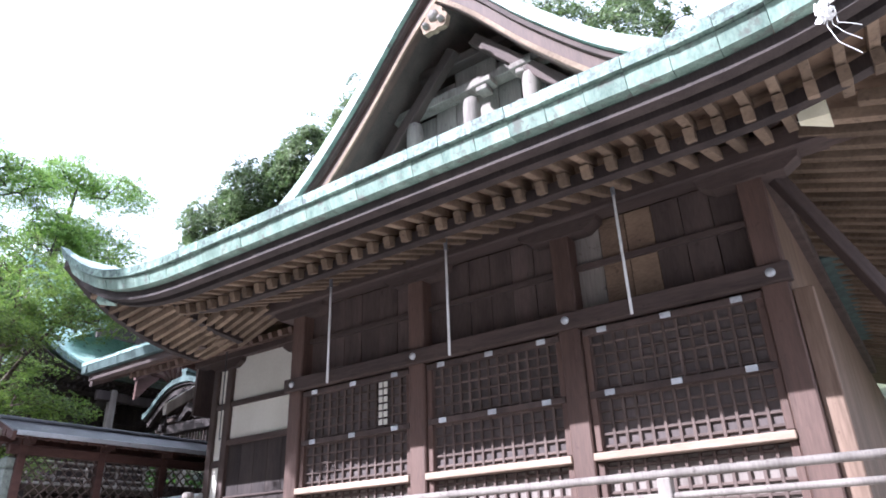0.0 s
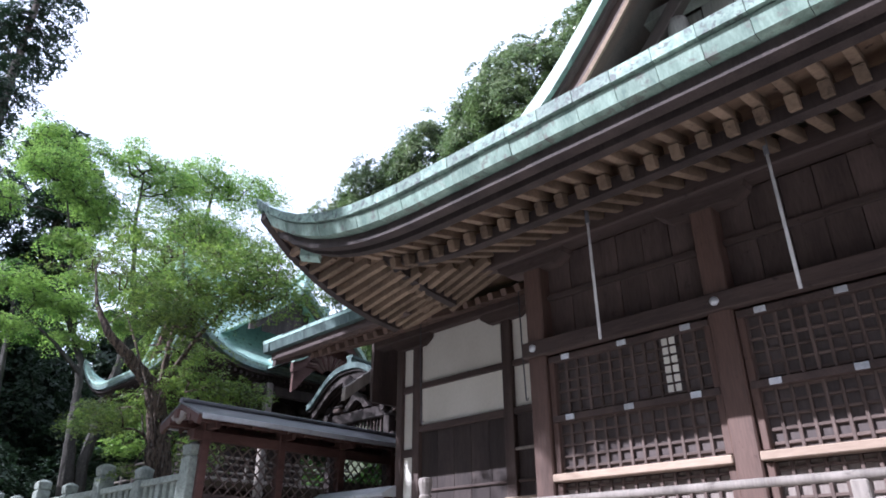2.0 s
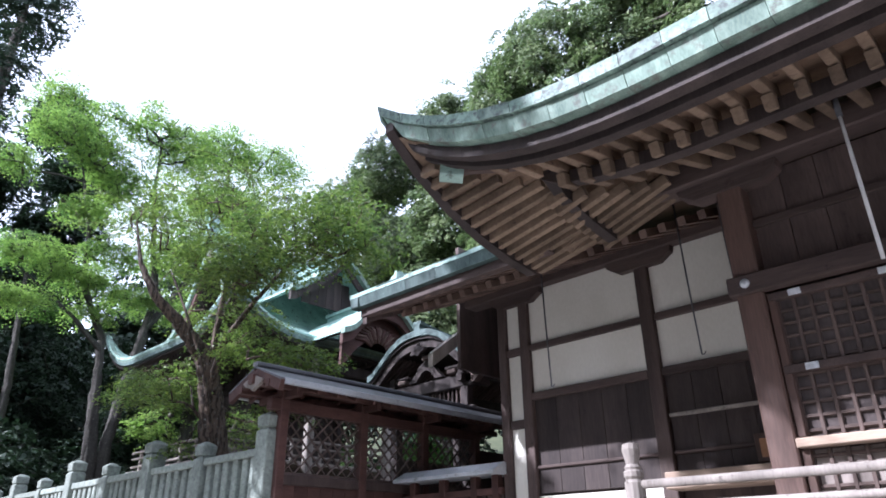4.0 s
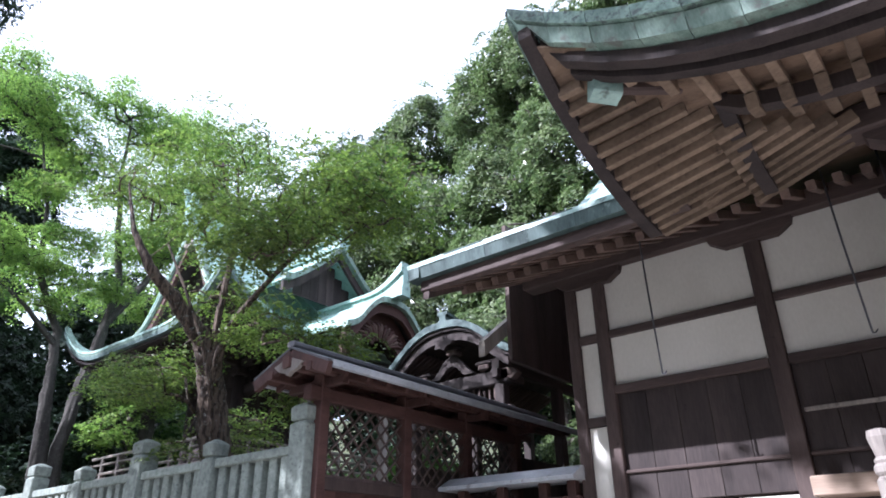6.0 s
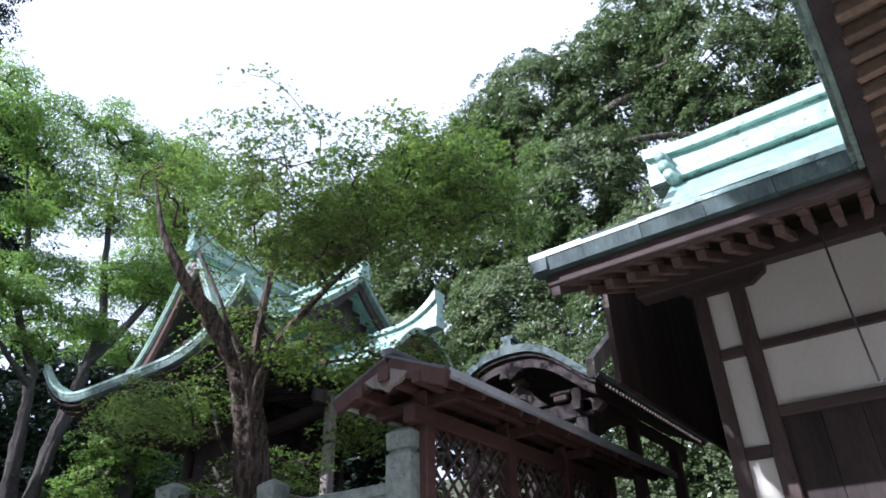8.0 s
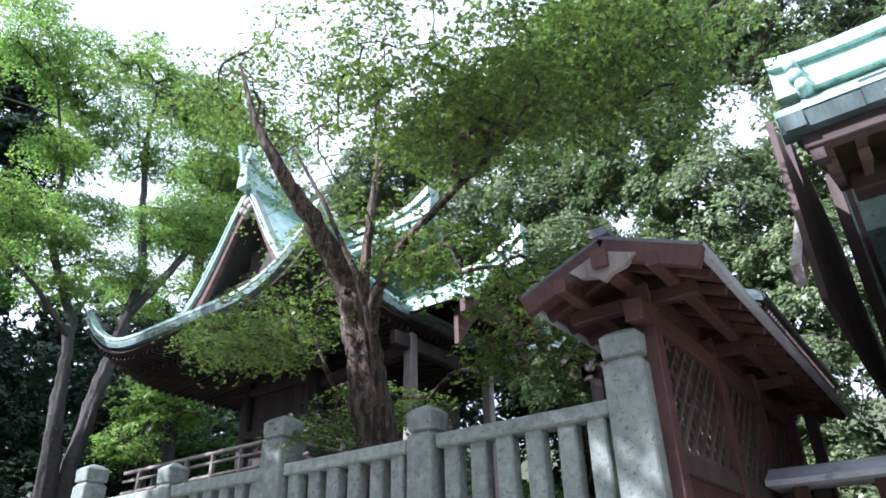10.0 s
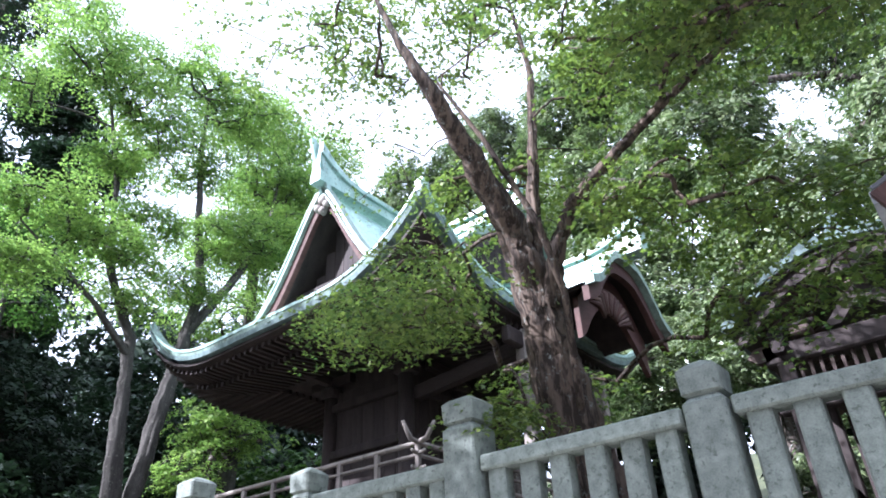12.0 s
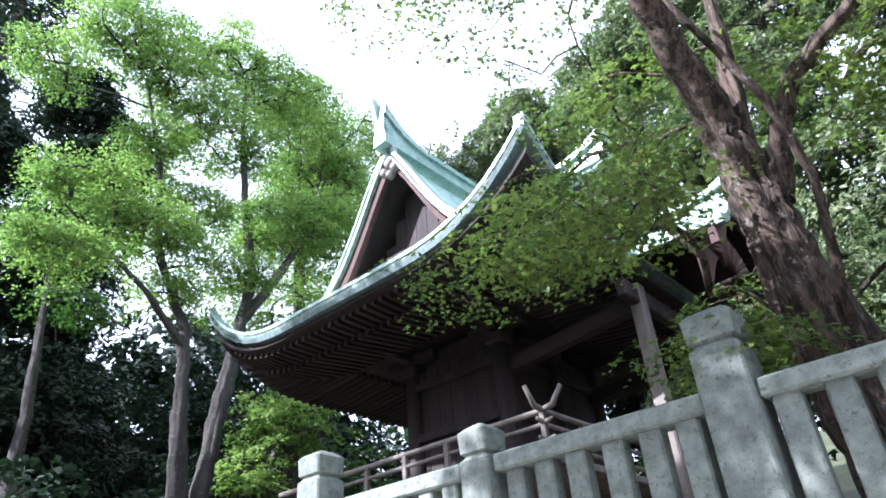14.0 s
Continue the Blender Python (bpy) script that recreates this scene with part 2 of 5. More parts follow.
def bar_mesh(name, sx, sy, length, c, material, taper=1.0):
    key = (name, round(sx, 3), round(sy, 3), round(length, 3), c, material.name, taper)
    if key not in PRISMS:
        v, f = prism_data(sx, sy, length, c, taper)
        PRISMS[key] = mesh_of(name, v, f, material)
    return PRISMS[key]


def along(p, q, up=(0, 0, 1)):
    """The pose whose z axis runs from p to q and whose y axis leans towards up."""
    z = (Vector(q) - Vector(p)).normalized()
    u = Vector(up)
    if abs(z.dot(u)) > 0.99:
        u = Vector((0, 1, 0))
    x = u.cross(z).normalized()
    y = z.cross(x)
    m = Matrix((x, y, z)).transposed().to_4x4()
    m.translation = p
    return m


def bar(name, p, q, w, h, material, parent, label="", c=0.008, taper=1.0):
    """A straight bar from p to q, w wide and h high."""
    length = (Vector(q) - Vector(p)).length
    return piece(name, bar_mesh(name, w, h, length, c, material, taper), parent, label, along(p, q))


def block(name, x0, x1, y0, y1, z0, z1, material, parent, label="", bevel=0.008):
    """An upright block with softened edges."""
    bm = bmesh.new()
    v, f = box_data(x0, x1, y0, y1, z0, z1)
    vs = [bm.verts.new(p) for p in v]
    for face in f:
        bm.faces.new([vs[i] for i in face])
    if bevel:
        bmesh.ops.bevel(bm, geom=list(bm.edges), offset=bevel, segments=1, affect="EDGES")
    bmesh.ops.recalc_face_normals(bm, faces=list(bm.faces))
    me = bpy.data.meshes.new(name)
    bm.to_mesh(me); bm.free()
    me.materials.append(material)
    return piece(name, me, parent, label)


def extrude_profile(name, outline, axis, a, b, material, parent, label="", smooth=False):
    """A closed outline of (u, z) pushed from a to b along axis x or y."""
    n = len(outline)
    if axis == "x":
        v = [(a, u, z) for u, z in outline] + [(b, u, z) for u, z in outline]
    else:
        v = [(u, a, z) for u, z in outline] + [(u, b, z) for u, z in outline]
    f = [(i, (i + 1) % n, n + (i + 1) % n, n + i) for i in range(n)] + [tuple(range(n - 1, -1, -1)), tuple(range(n, 2 * n))]
    me = mesh_of(name, v, f, material)
    bm = bmesh.new(); bm.from_mesh(me)
    bmesh.ops.recalc_face_normals(bm, faces=list(bm.faces))
    bm.to_mesh(me); bm.free()
    return piece(name, me, parent, label)


def sheet(name, xs, ys, height, thick, material, parent, label="", keep=None):
    """A roof skin over a grid, with thickness: height(x, y) is its upper side."""
    nx, ny = len(xs), len(ys)
    top = [(x, y, height(x, y)) for x in xs for y in ys]
    v = top + [(x, y, z - thick) for x, y, z in top]
    off, f, edges = nx * ny, [], {}
    for i in range(nx - 1):
        for j in range(ny - 1):
            if keep and not keep((xs[i] + xs[i + 1]) / 2, (ys[j] + ys[j + 1]) / 2):
                continue
            q = (i * ny + j, (i + 1) * ny + j, (i + 1) * ny + j + 1, i * ny + j + 1)
            f += [q, tuple(k + off for k in reversed(q))]
            for a, b in zip(q, q[1:] + q[:1]):
                edges[(a, b)] = 1
    for a, b in list(edges):
        if (b, a) not in edges:
            f.append((b, a, a + off, b + off))
    return piece(name, mesh_of(name, v, f, material, smooth=False), parent, label)


def steps(a, b, n):
    return [a + (b - a) * i / n for i in range(n + 1)]


def curve(points):
    """A smooth height over distance through the points given."""
    ds = np.array([p[0] for p in points], float)
    zs = np.array([p[1] for p in points], float)
    m = np.gradient(zs, ds)

    def at(d):
        d = min(max(d, ds[0]), ds[-1])
        i = min(int(np.searchsorted(ds, d, side="right")) - 1, len(ds) - 2)
        h = ds[i + 1] - ds[i]
        t = (d - ds[i]) / h
        return float((2*t**3 - 3*t**2 + 1) * zs[i] + (t**3 - 2*t**2 + t) * h * m[i] + (3*t**2 - 2*t**3) * zs[i + 1] + (t**3 - t**2) * h * m[i + 1])
    return at


def copper_row(roof, pts, height, back, lean, material, name="copper_sheet", gap=0.004, drop=0.0, cut=0.0, out=0.0):
    """Folded copper plates along an eave: pts are (x, y, z) on the upper edge, n the way out."""
    first, last = Vector(pts[0][0]) + Vector(pts[0][1]) * out, Vector(pts[-1][0]) + Vector(pts[-1][1]) * out
    for (p, n0), (q, n1) in zip(pts, pts[1:]):
        n0, n1 = Vector(n0), Vector(n1)
        p, q = Vector(p) + n0 * out, Vector(q) + n1 * out
        d = (q - p).normalized() * gap / 2
        j = random.uniform(-0.004, 0.004)
        z0 = Vector((0, 0, -drop)); z1 = Vector((0, 0, -drop - height))
        v = []
        run = (q - p).normalized()
        for e, n, s in ((p + d, n0, int(p == first)), (q - d, n1, -int(q == last))):
            c0, c1 = run * s * cut * (drop / height), run * s * cut * (drop / height + 1)
            v += [e + z0 + n * j + c0, e + z1 + n * (j - lean) + c1, e + z1 - n * back + c1, e + z0 - n * back + c0]
        f = [(0, 4, 5, 1), (1, 5, 6, 2), (2, 6, 7, 3), (3, 7, 4, 0), (0, 1, 2, 3), (7, 6, 5, 4)]
        piece(name, mesh_of(name, v, f, material), roof)


def ridge_beam(name, axis, a, b, c, z, w, h, roof, tip=0.35, label="", up=True):
    """A layered ridge along an axis from a to b, its end at a turned up."""
    n = 14
    rows = [(0.0, w * 0.62), (h * 0.28, w * 0.62), (h * 0.28, w * 0.48), (h * 0.72, w * 0.48), (h * 0.72, w * 0.75), (h, w * 0.75)]
    ring = [(s * half / 1.0 / 1.0, dz) for s in (1,) for dz, half in rows] + [(-half, dz) for dz, half in reversed(rows)]
    v, f = [], []
    for i in range(n + 1):
        t = i / n
        pos = a + (b - a) * t ** 1.6
        lift = tip * max(0, 1 - abs(pos - a) / 1.1) ** 2.2 if up else 0
        for u, dz in ring:
            grow = lift * (dz / h)
            v.append((c + u, pos, z + dz + grow) if axis == "y" else (pos, c + u, z + dz + grow))
    k = len(ring)
    for i in range(n):
        for j in range(k):
            f.append((i * k + j, i * k + (j + 1) % k, (i + 1) * k + (j + 1) % k, (i + 1) * k + j))
    f += [tuple(range(k - 1, -1, -1)), tuple(range(n * k, n * k + k))]
    me = mesh_of(name, v, f, M_COPPER)
    bm = bmesh.new(); bm.from_mesh(me); bmesh.ops.recalc_face_normals(bm, faces=list(bm.faces)); bm.to_mesh(me); bm.free()
    return piece(name, me, roof, label)


def bargeboard(name, axis, plane, t, centre, outer, depth, us, material, parent, label=""):
    """A curved gable board in the plane, under the curve outer(offset), as deep as depth."""
    v, f = [], []
    for u in us:
        z = outer(abs(u))
        for pl in (plane, plane + t):
            for zz in (z, z - depth):
                v.append((centre + u, pl, zz) if axis == "y" else (pl, centre + u, zz))
    for i in range(len(us) - 1):
        a, b = i * 4, i * 4 + 4
        f += [(a, b, b + 1, a + 1), (a + 2, a + 3, b + 3, b + 2), (a, a + 2, b + 2, b), (a + 1, b + 1, b + 3, a + 3)]
    e = (len(us) - 1) * 4
    f += [(0, 1, 3, 2), (e, e + 2, e + 3, e + 1)]
    me = mesh_of(name, v, f, material)
    bm = bmesh.new(); bm.from_mesh(me); bmesh.ops.recalc_face_normals(bm, faces=list(bm.faces)); bm.to_mesh(me); bm.free()
    return piece(name, me, parent, label)


def tube(points, radii, sides=7):
    """Verts and faces of a tapered tube through the points."""
    v, f = [], []
    n = len(points)
    for i, (p, r) in enumerate(zip(points, radii)):
        d = (Vector(points[min(i + 1, n - 1)]) - Vector(points[max(i - 1, 0)])).normalized()
        a = d.orthogonal().normalized() if i == 0 else (a - d * a.dot(d)).normalized()
        b = d.cross(a)
        for k in range(sides):
            w = 2 * math.pi * k / sides
            v.append(Vector(p) + (a * math.cos(w) + b * math.sin(w)) * r)
    for i in range(n - 1):
        for k in range(sides):
            f.append((i * sides + k, i * sides + (k + 1) % sides, (i + 1) * sides + (k + 1) % sides, (i + 1) * sides + k))
    f += [tuple(range(sides - 1, -1, -1)), tuple(range((n - 1) * sides, n * sides))]
    return v, f


def bend(p, q, n, sag, rng):
    """A wavering line from p to q in n steps."""
    p, q = Vector(p), Vector(q)
    side = Vector((rng.uniform(-1, 1), rng.uniform(-1, 1), rng.uniform(-0.3, 1)))
    return [p.lerp(q, i / n) + side * sag * math.sin(math.pi * i / n) + Vector([rng.uniform(-1, 1) * sag * 0.15 for _ in range(3)]) * (0 < i < n) for i in range(n + 1)]

# ---- ground and terrace ----
def setting(name, label, category, me):
    ob = new(name, me)
    WORLD_OF[ob] = Matrix.Identity(4)
    return tagged(ob, label, category, kind="structure")


def ground_height(x, y):
    hill = max(0.0, (math.hypot(max(0, -x - 24), max(0, y - 19)) - 1.0)) * 0.36
    return min(hill, 16.0) + 0.25 * noise.noise((x * 0.11, y * 0.11, 3.0)) * (hill > 0)


gx = [-900, -300, -120] + steps(-80, 60, 56) + [120, 300, 900]
gy = [-900, -300, -100] + steps(-60, 90, 60) + [140, 300, 900]
gv = [(x, y, ground_height(x, y)) for x in gx for y in gy]
gf = [(i * len(gy) + j, (i + 1) * len(gy) + j, (i + 1) * len(gy) + j + 1, i * len(gy) + j + 1) for i in range(len(gx) - 1) for j in range(len(gy) - 1)]
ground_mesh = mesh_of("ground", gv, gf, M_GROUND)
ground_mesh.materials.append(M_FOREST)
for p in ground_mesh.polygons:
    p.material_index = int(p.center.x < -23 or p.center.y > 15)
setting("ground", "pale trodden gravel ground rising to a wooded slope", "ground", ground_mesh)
tv, tf = box_data(-26, -11.3, 4.66, 20, -0.1, 1.52)
# dark soil plate, unseen, added to keep bounced light off the sanctuary eaves
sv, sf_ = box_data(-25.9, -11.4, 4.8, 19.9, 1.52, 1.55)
soil = setting("terrace_soil", "added dark soil around the sanctuary that cuts bounced light", "ground", mesh_of("terrace_soil", sv, sf_, M_SOIL))
terrace = setting("terrace", "raised stone terrace under the sanctuary fence", "terrace", mesh_of("terrace", tv, tf, M_STONE))

# ---- worship hall ----
hall = thing("worship_hall", -3.3, 8.0, 0, "large dark timber worship hall with green copper hip-and-gable roof", "building")
HX0, HX1, HY0 = -8.1, 1.6, 3.45
HC, HE, HTOP = -3.2, 4.36, 7.6
hall_rise = curve([(0, 0), (1.25, 0.4), (2.2, 0.72), (3.05, 1.22), (3.75, 1.98), (4.5, 2.95), (4.9, 3.3)])


def corner_lift(s, top=0.79, reach=2.6):
    return top * max(0.0, 1 - max(s, 0) / reach) ** 2.7


def hall_height(x, y):
    dx, dy = min(x - HX0, HX1 - x), y - HY0
    d = min(dx, dy)
    far = max(dx, dy)
    return HE + hall_rise(max(d, 0)) + corner_lift(far + d * 0.25)


roof = sheet("roof", steps(HX0, HX1, 56), steps(HY0, 5.3, 8) + steps(5.5, 18.3, 18), hall_height, 0.05, M_COPPER, hall, "green patinated copper roof", keep=lambda x, y: y - HY0 < 1.9 or HX1 - x < 2.2)
sheet("upper_roof", steps(HX0 + 2.0, HC, 14) + steps(HC, HX1 - 2.0, 14)[1:], steps(4.62, 17, 6), lambda x, y: HE + hall_rise(min(x - HX0, HX1 - x, 4.9)), 0.07, M_COPPER, hall, "steep green copper main roof")
sheet("roof_lining", steps(HX0 + 2.0, HC, 14) + steps(HC, HX1 - 2.0, 14)[1:], steps(4.70, 17, 3), lambda x, y: HE - 0.075 + hall_rise(min(x - HX0, HX1 - x, 4.9)), 0.05, M_WOOD, hall, "dark boards under the main roof")


def eave_path(axis, a, b, fixed, n, out, lift_of):
    pts = []
    for u in steps(a, b, n):
        x, y = (u, fixed) if axis == "x" else (fixed, u)
        pts.append(((x, y, HE + lift_of(u)), out))
    return pts


south_lift = lambda x: corner_lift(min(x - HX0, HX1 - x))
west_lift = lambda y: corner_lift(y - HY0)
south = eave_path("x", HX0, HX1, HY0, 34, (0, -1, 0), south_lift)
west = eave_path("y", HY0, 5.45, HX0, 5, (-1, 0, 0), west_lift)
east = eave_path("y", HY0, 15.0, HX1, 24, (1, 0, 0), west_lift)
copper_row(roof, west, 0.088, 0.03, 0.0, M_COPPER_MOTTLED, cut=0.05, out=0.02)
copper_row(roof, west, 0.09, 0.03, 0.0, M_COPPER_EDGE, drop=0.098, cut=0.16, out=-0.01)
for path in (south, east):
    copper_row(roof, path, 0.088, 0.10, 0.012, M_COPPER_MOTTLED, cut=0.05, out=0.02)
    copper_row(roof, path, 0.11, 0.14, 0.035, M_COPPER_EDGE, drop=0.098, cut=0.16, out=-0.025)


def fascia(name, path, inset, drop, w, h, label):
    """A wooden eave board that follows the eave, set in from it."""
    v, f = [], []
    for (p, n) in path:
        p, n = Vector(p), Vector(n)
        e = p - n * inset
        x = min(max(e.x, HX0 + inset), HX1 - inset)
        e = Vector((x, max(e.y, HY0 + inset), e.z))
        for a, b in ((0, 0), (0, h), (w, h), (w, 0)):
            v.append(e - n * a - Vector((0, 0, drop + b)))
    for i in range(len(path) - 1):
        for j in range(4):
            f.append((i * 4 + j, i * 4 + (j + 1) % 4, i * 4 + 4 + (j + 1) % 4, i * 4 + 4 + j))
    e = (len(path) - 1) * 4
    f += [(3, 2, 1, 0), (e, e + 1, e + 2, e + 3)]
    me = mesh_of(name, v, f, M_WOOD_SHADED)
    bm = bmesh.new(); bm.from_mesh(me); bmesh.ops.recalc_face_normals(bm, faces=list(bm.faces)); bm.to_mesh(me); bm.free()
    return piece(name, me, roof, label)


for path in (south, west, east):
    fascia("eave_board", path, 0.045 if path is west else 0.15, 0.19 if path is west else 0.215, 0.10, 0.09, "dark wooden eave board")
    if path is not west:
        fascia("eave_board", path, 0.29, 0.25, 0.08, 0.08, "dark wooden eave board")
    fascia("rafter_beam", path, 0.98, 0.10, 0.10, 0.11, "beam carrying the outer rafters")


# boards over the rafters
def soffit_height(x, y):
    dx, dy = min(x - HX0, HX1 - x), y - HY0
    d = max(min(dx, dy), 0)
    return HE - 0.16 + 0.20 * min(d, 0.95) + 0.34 * max(d - 0.95, 0) + 0.92 * corner_lift(max(dx, dy) + 0.25 * d)


sheet("soffit", steps(HX0 + 0.12, HX1 - 0.12, 40), steps(HY0 + 0.12, 5.7, 10) + steps(6.1, 18.2, 24), soffit_height, 0.02, M_BOARD, roof, "brown soffit boards", keep=lambda x, y: HX1 - x < 2.4 or y - HY0 < 2.2)


def hall_rafter(u, side, inner, outer, w, h, down):
    """One rafter across the eave at u; inner and outer are distances from the eave line."""
    if side == "south":
        inner = min(inner, max(min(u - HX0, HX1 - u) - 0.12, outer + 0.05))
        pts = [(u, HY0 + d) for d in (inner, outer)]
    else:
        inner = min(inner, max(u - HY0 - 0.12, outer + 0.05))
        pts = [((HX0 + d) if side == "west" else (HX1 - d), u) for d in (inner, outer)]
    p, q = [(x, y, soffit_height(x, y) - 0.025 - h / 2 - down) for x, y in pts]
    if inner - outer > 0.12:
        bar("rafter", p, q, w, h, M_RAFTER, roof, c=0.005)


random.seed(4)
n_s = 44
for i in range(n_s + 1):
    u = HX0 + 0.42 + (HX1 - HX0 - 0.84) * i / n_s
    hall_rafter(u, "south", 1.12, 0.36, 0.066, 0.095, 0.0)
    hall_rafter(u, "south", 2.15, 0.90, 0.074, 0.105, 0.10)
for i in range(14):
    u = HY0 + 0.42 + 0.128 * i
    hall_rafter(u, "west", 1.12, 0.13, 0.06, 0.085, 0.0)
    hall_rafter(u, "west", 2.15, 0.90, 0.065, 0.10, 0.10)
for i in range(48):
    u = HY0 + 0.42 + 0.215 * i
    hall_rafter(u, "east", 1.12, 0.36, 0.075, 0.085, 0.0)
    hall_rafter(u, "east", 2.15, 0.90, 0.085, 0.10, 0.10)
# hip rafters with their copper caps
for sx, x0, xin in ((1, HX0, -6.0), (-1, HX1, -0.55)):
    bar("hip_rafter", (xin, 5.5, 4.70), (x0 + sx * 0.50, HY0 + 0.50, 4.52), 0.08, 0.10, M_WOOD, roof, "corner rafter", c=0.015)
    bar("hip_rafter_cap", (x0 + sx * 0.52, HY0 + 0.52, 4.50), (x0 + sx * 0.38, HY0 + 0.38, 4.52), 0.14, 0.18, M_COPPER, roof, "green copper rafter cap", c=0.01)
    bar("hip_rafter", (x0 + sx * 1.1, HY0 + 1.1, 4.58), (x0 + sx * 0.18, HY0 + 0.18, 4.86), 0.09, 0.12, M_WOOD, roof, "outer corner rafter", c=0.012)

# gable of the worship hall
gable_curve = curve([(0, 7.58), (0.3, 7.28), (1.1, 6.30), (1.85, 5.52), (2.6, 5.02), (3.1, 4.85)])
us = steps(-2.9, 2.9, 36)
bargeboard("gable_edge", "y", 4.56, 0.20, HC, lambda u: gable_curve(u) + 0.10, 0.19, us, M_COPPER_EDGE, roof, "pale copper gable edging")
bargeboard("gable_edge", "y", 4.62, 0.20, HC, lambda u: gable_curve(u) - 0.085, 0.08, us, M_WOOD_X, roof, "dark gable moulding")
bargeboard("bargeboard", "y", 4.68, 0.09, HC, lambda u: gable_curve(u) - 0.16, 0.26, us, M_PILLAR, roof, "curved reddish wooden bargeboard")
bargeboard("bargeboard_trim", "y", 4.655, 0.03, HC, lambda u: gable_curve(u) - 0.34, 0.07, us, M_RAFTER, roof, "pale lower edge of the bargeboard")
for i, u in enumerate(steps(-2.3, 2.3, 16)[:-1]):
    w = 4.6 / 16
    zt = min(gable_curve(abs(u)), gable_curve(abs(u + w))) - 0.3
    if zt > 5.0:
        block("gable_plank", HC + u, HC + u + w - 0.008, 5.42, 5.45, 4.7, zt, M_GREYWOOD, roof, bevel=0.003)
block("gable_beam", HC - 1.2, HC + 1.1, 5.24, 5.40, 6.30, 6.42, M_GREYWOOD, roof, "grey cross beam in the gable")
block("gable_beam", HC - 0.7, HC + 0.7, 5.24, 5.40, 6.75, 6.87, M_WOOD_X, roof, "cross beam in the gable")
for u in (-0.75, 0.04, 0.79):
    v, f = tube([(HC + u, 5.22, 4.7), (HC + u, 5.22, 6.02), (HC + u, 5.22, 6.11), (HC + u, 5.22, 6.15)], [0.10, 0.10, 0.085, 0.04], 14)
    piece("gable_strut", mesh_of("gable_strut", v, f, M_GREYWOOD, True), roof, "rounded grey strut")
for u in (0.22, 0.72):
    block("gable_bracket", HC + u - 0.13, HC + u + 0.13, 5.12, 5.30, 6.20, 6.28, M_GREYWOOD, roof, bevel=0.01)
    block("gable_bracket", HC + u - 0.07, HC + u + 0.07, 5.14, 5.30, 6.13, 6.20, M_GREYWOOD, roof, bevel=0.01)
for s in (-1, 1):
    bar("gable_brace", (HC + s * 1.6, 5.2, 5.3), (HC + s * 0.15, 5.2, 6.9), 0.12, 0.14, M_WOOD, roof)
# carved pendant under the peak
outline = []
for k in range(40):
    w = 2 * math.pi * k / 40
    r = 0.14 * (1 + 0.07 * math.cos(8 * w) + 0.16 * math.cos(3 * w + 1.6))
    outline.append((HC + 1.15 * r * math.cos(w), 6.86 + 1.25 * r * math.sin(w)))
pend = extrude_profile("carved_pendant", outline, "y", 4.60, 4.67, M_RAFTER, roof, "carved scalloped pendant")
for u, z, r in ((0, 6.90, 0.07), (-0.1, 6.8, 0.04), (0.1, 6.8, 0.04)):
    v, f = tube([(HC + u, 4.60, z), (HC + u, 4.56, z), (HC + u, 4.54, z)], [r, r * 0.9, r * 0.5], 6)
    piece("pendant_boss", mesh_of("pendant_boss", v, f, M_GREYWOOD), roof, "carved boss")
ridge_beam("roof_ridge", "y", 4.4, 17.0, HC, 7.6, 0.3, 0.55, hall, 0.3, "copper ridge")

# walls of the worship hall
PIL = (-5.98, -4.17, -2.42, -0.67)
for x in PIL:
    block("pillar", x - 0.10, x + 0.10, 5.45, 5.65, 1.35, 4.42, M_PILLAR, hall, "square timber pillar", 0.012)
block("side_post", -0.57, -0.42, 5.52, 5.66, 1.35, 3.30, M_TAN, hall, "tan plank beside the corner pillar", 0.01)
bar("side_brace", (-0.5, 5.6, 4.35), (0.35, 6.4, 2.6), 0.10, 0.12, M_WOOD, hall, "dark slanting brace")
block("wall_plate", -7.5, 0.9, 5.36, 5.60, 4.40, 4.62, M_WOOD_X, hall, "heavy dark beam under the eave", 0.015)
for sx, x in ((-1, -7.5), (1, 0.9)):
    extrude_profile("beam_nose", [(x, 4.44), (x + sx * 0.12, 4.36), (x + sx * 0.06, 4.22), (x - sx * 0.35, 4.40), (x - sx * 0.3, 4.44)], "y", 5.36, 5.60, M_RAFTER, hall, "curved beam nose")
block("wall_plate", -0.72, -0.5, 5.6, 14.9, 4.40, 4.62, M_WOOD, hall, "heavy dark beam under the eave", 0.015)
for x in PIL:
    extrude_profile("boat_bracket", [(x - 0.42, 4.41), (x + 0.42, 4.41), (x + 0.40, 4.35), (x + 0.28, 4.27), (x - 0.28, 4.27), (x - 0.40, 4.35)], "y", 5.42, 5.60, M_WOOD_X, hall, "boat-shaped bracket")
block("lintel", -6.12, -0.53, 5.40, 5.50, 3.35, 3.50, M_WOOD_X, hall, "dark lintel beam")
block("side_wall", -6.02, -5.90, 5.65, 14.5, 1.35, 4.42, M_WOOD, hall, "dark plank side wall", 0.0)
block("side_wall", -0.72, -0.60, 5.66, 18.2, 1.35, 4.42, M_TAN, hall, "tan plank side wall", 0.0)
block("back_wall", -5.9, -0.72, 5.72, 5.80, 1.35, 4.42, M_WOOD, hall, "dark inner wall", 0.0)
random.seed(9)
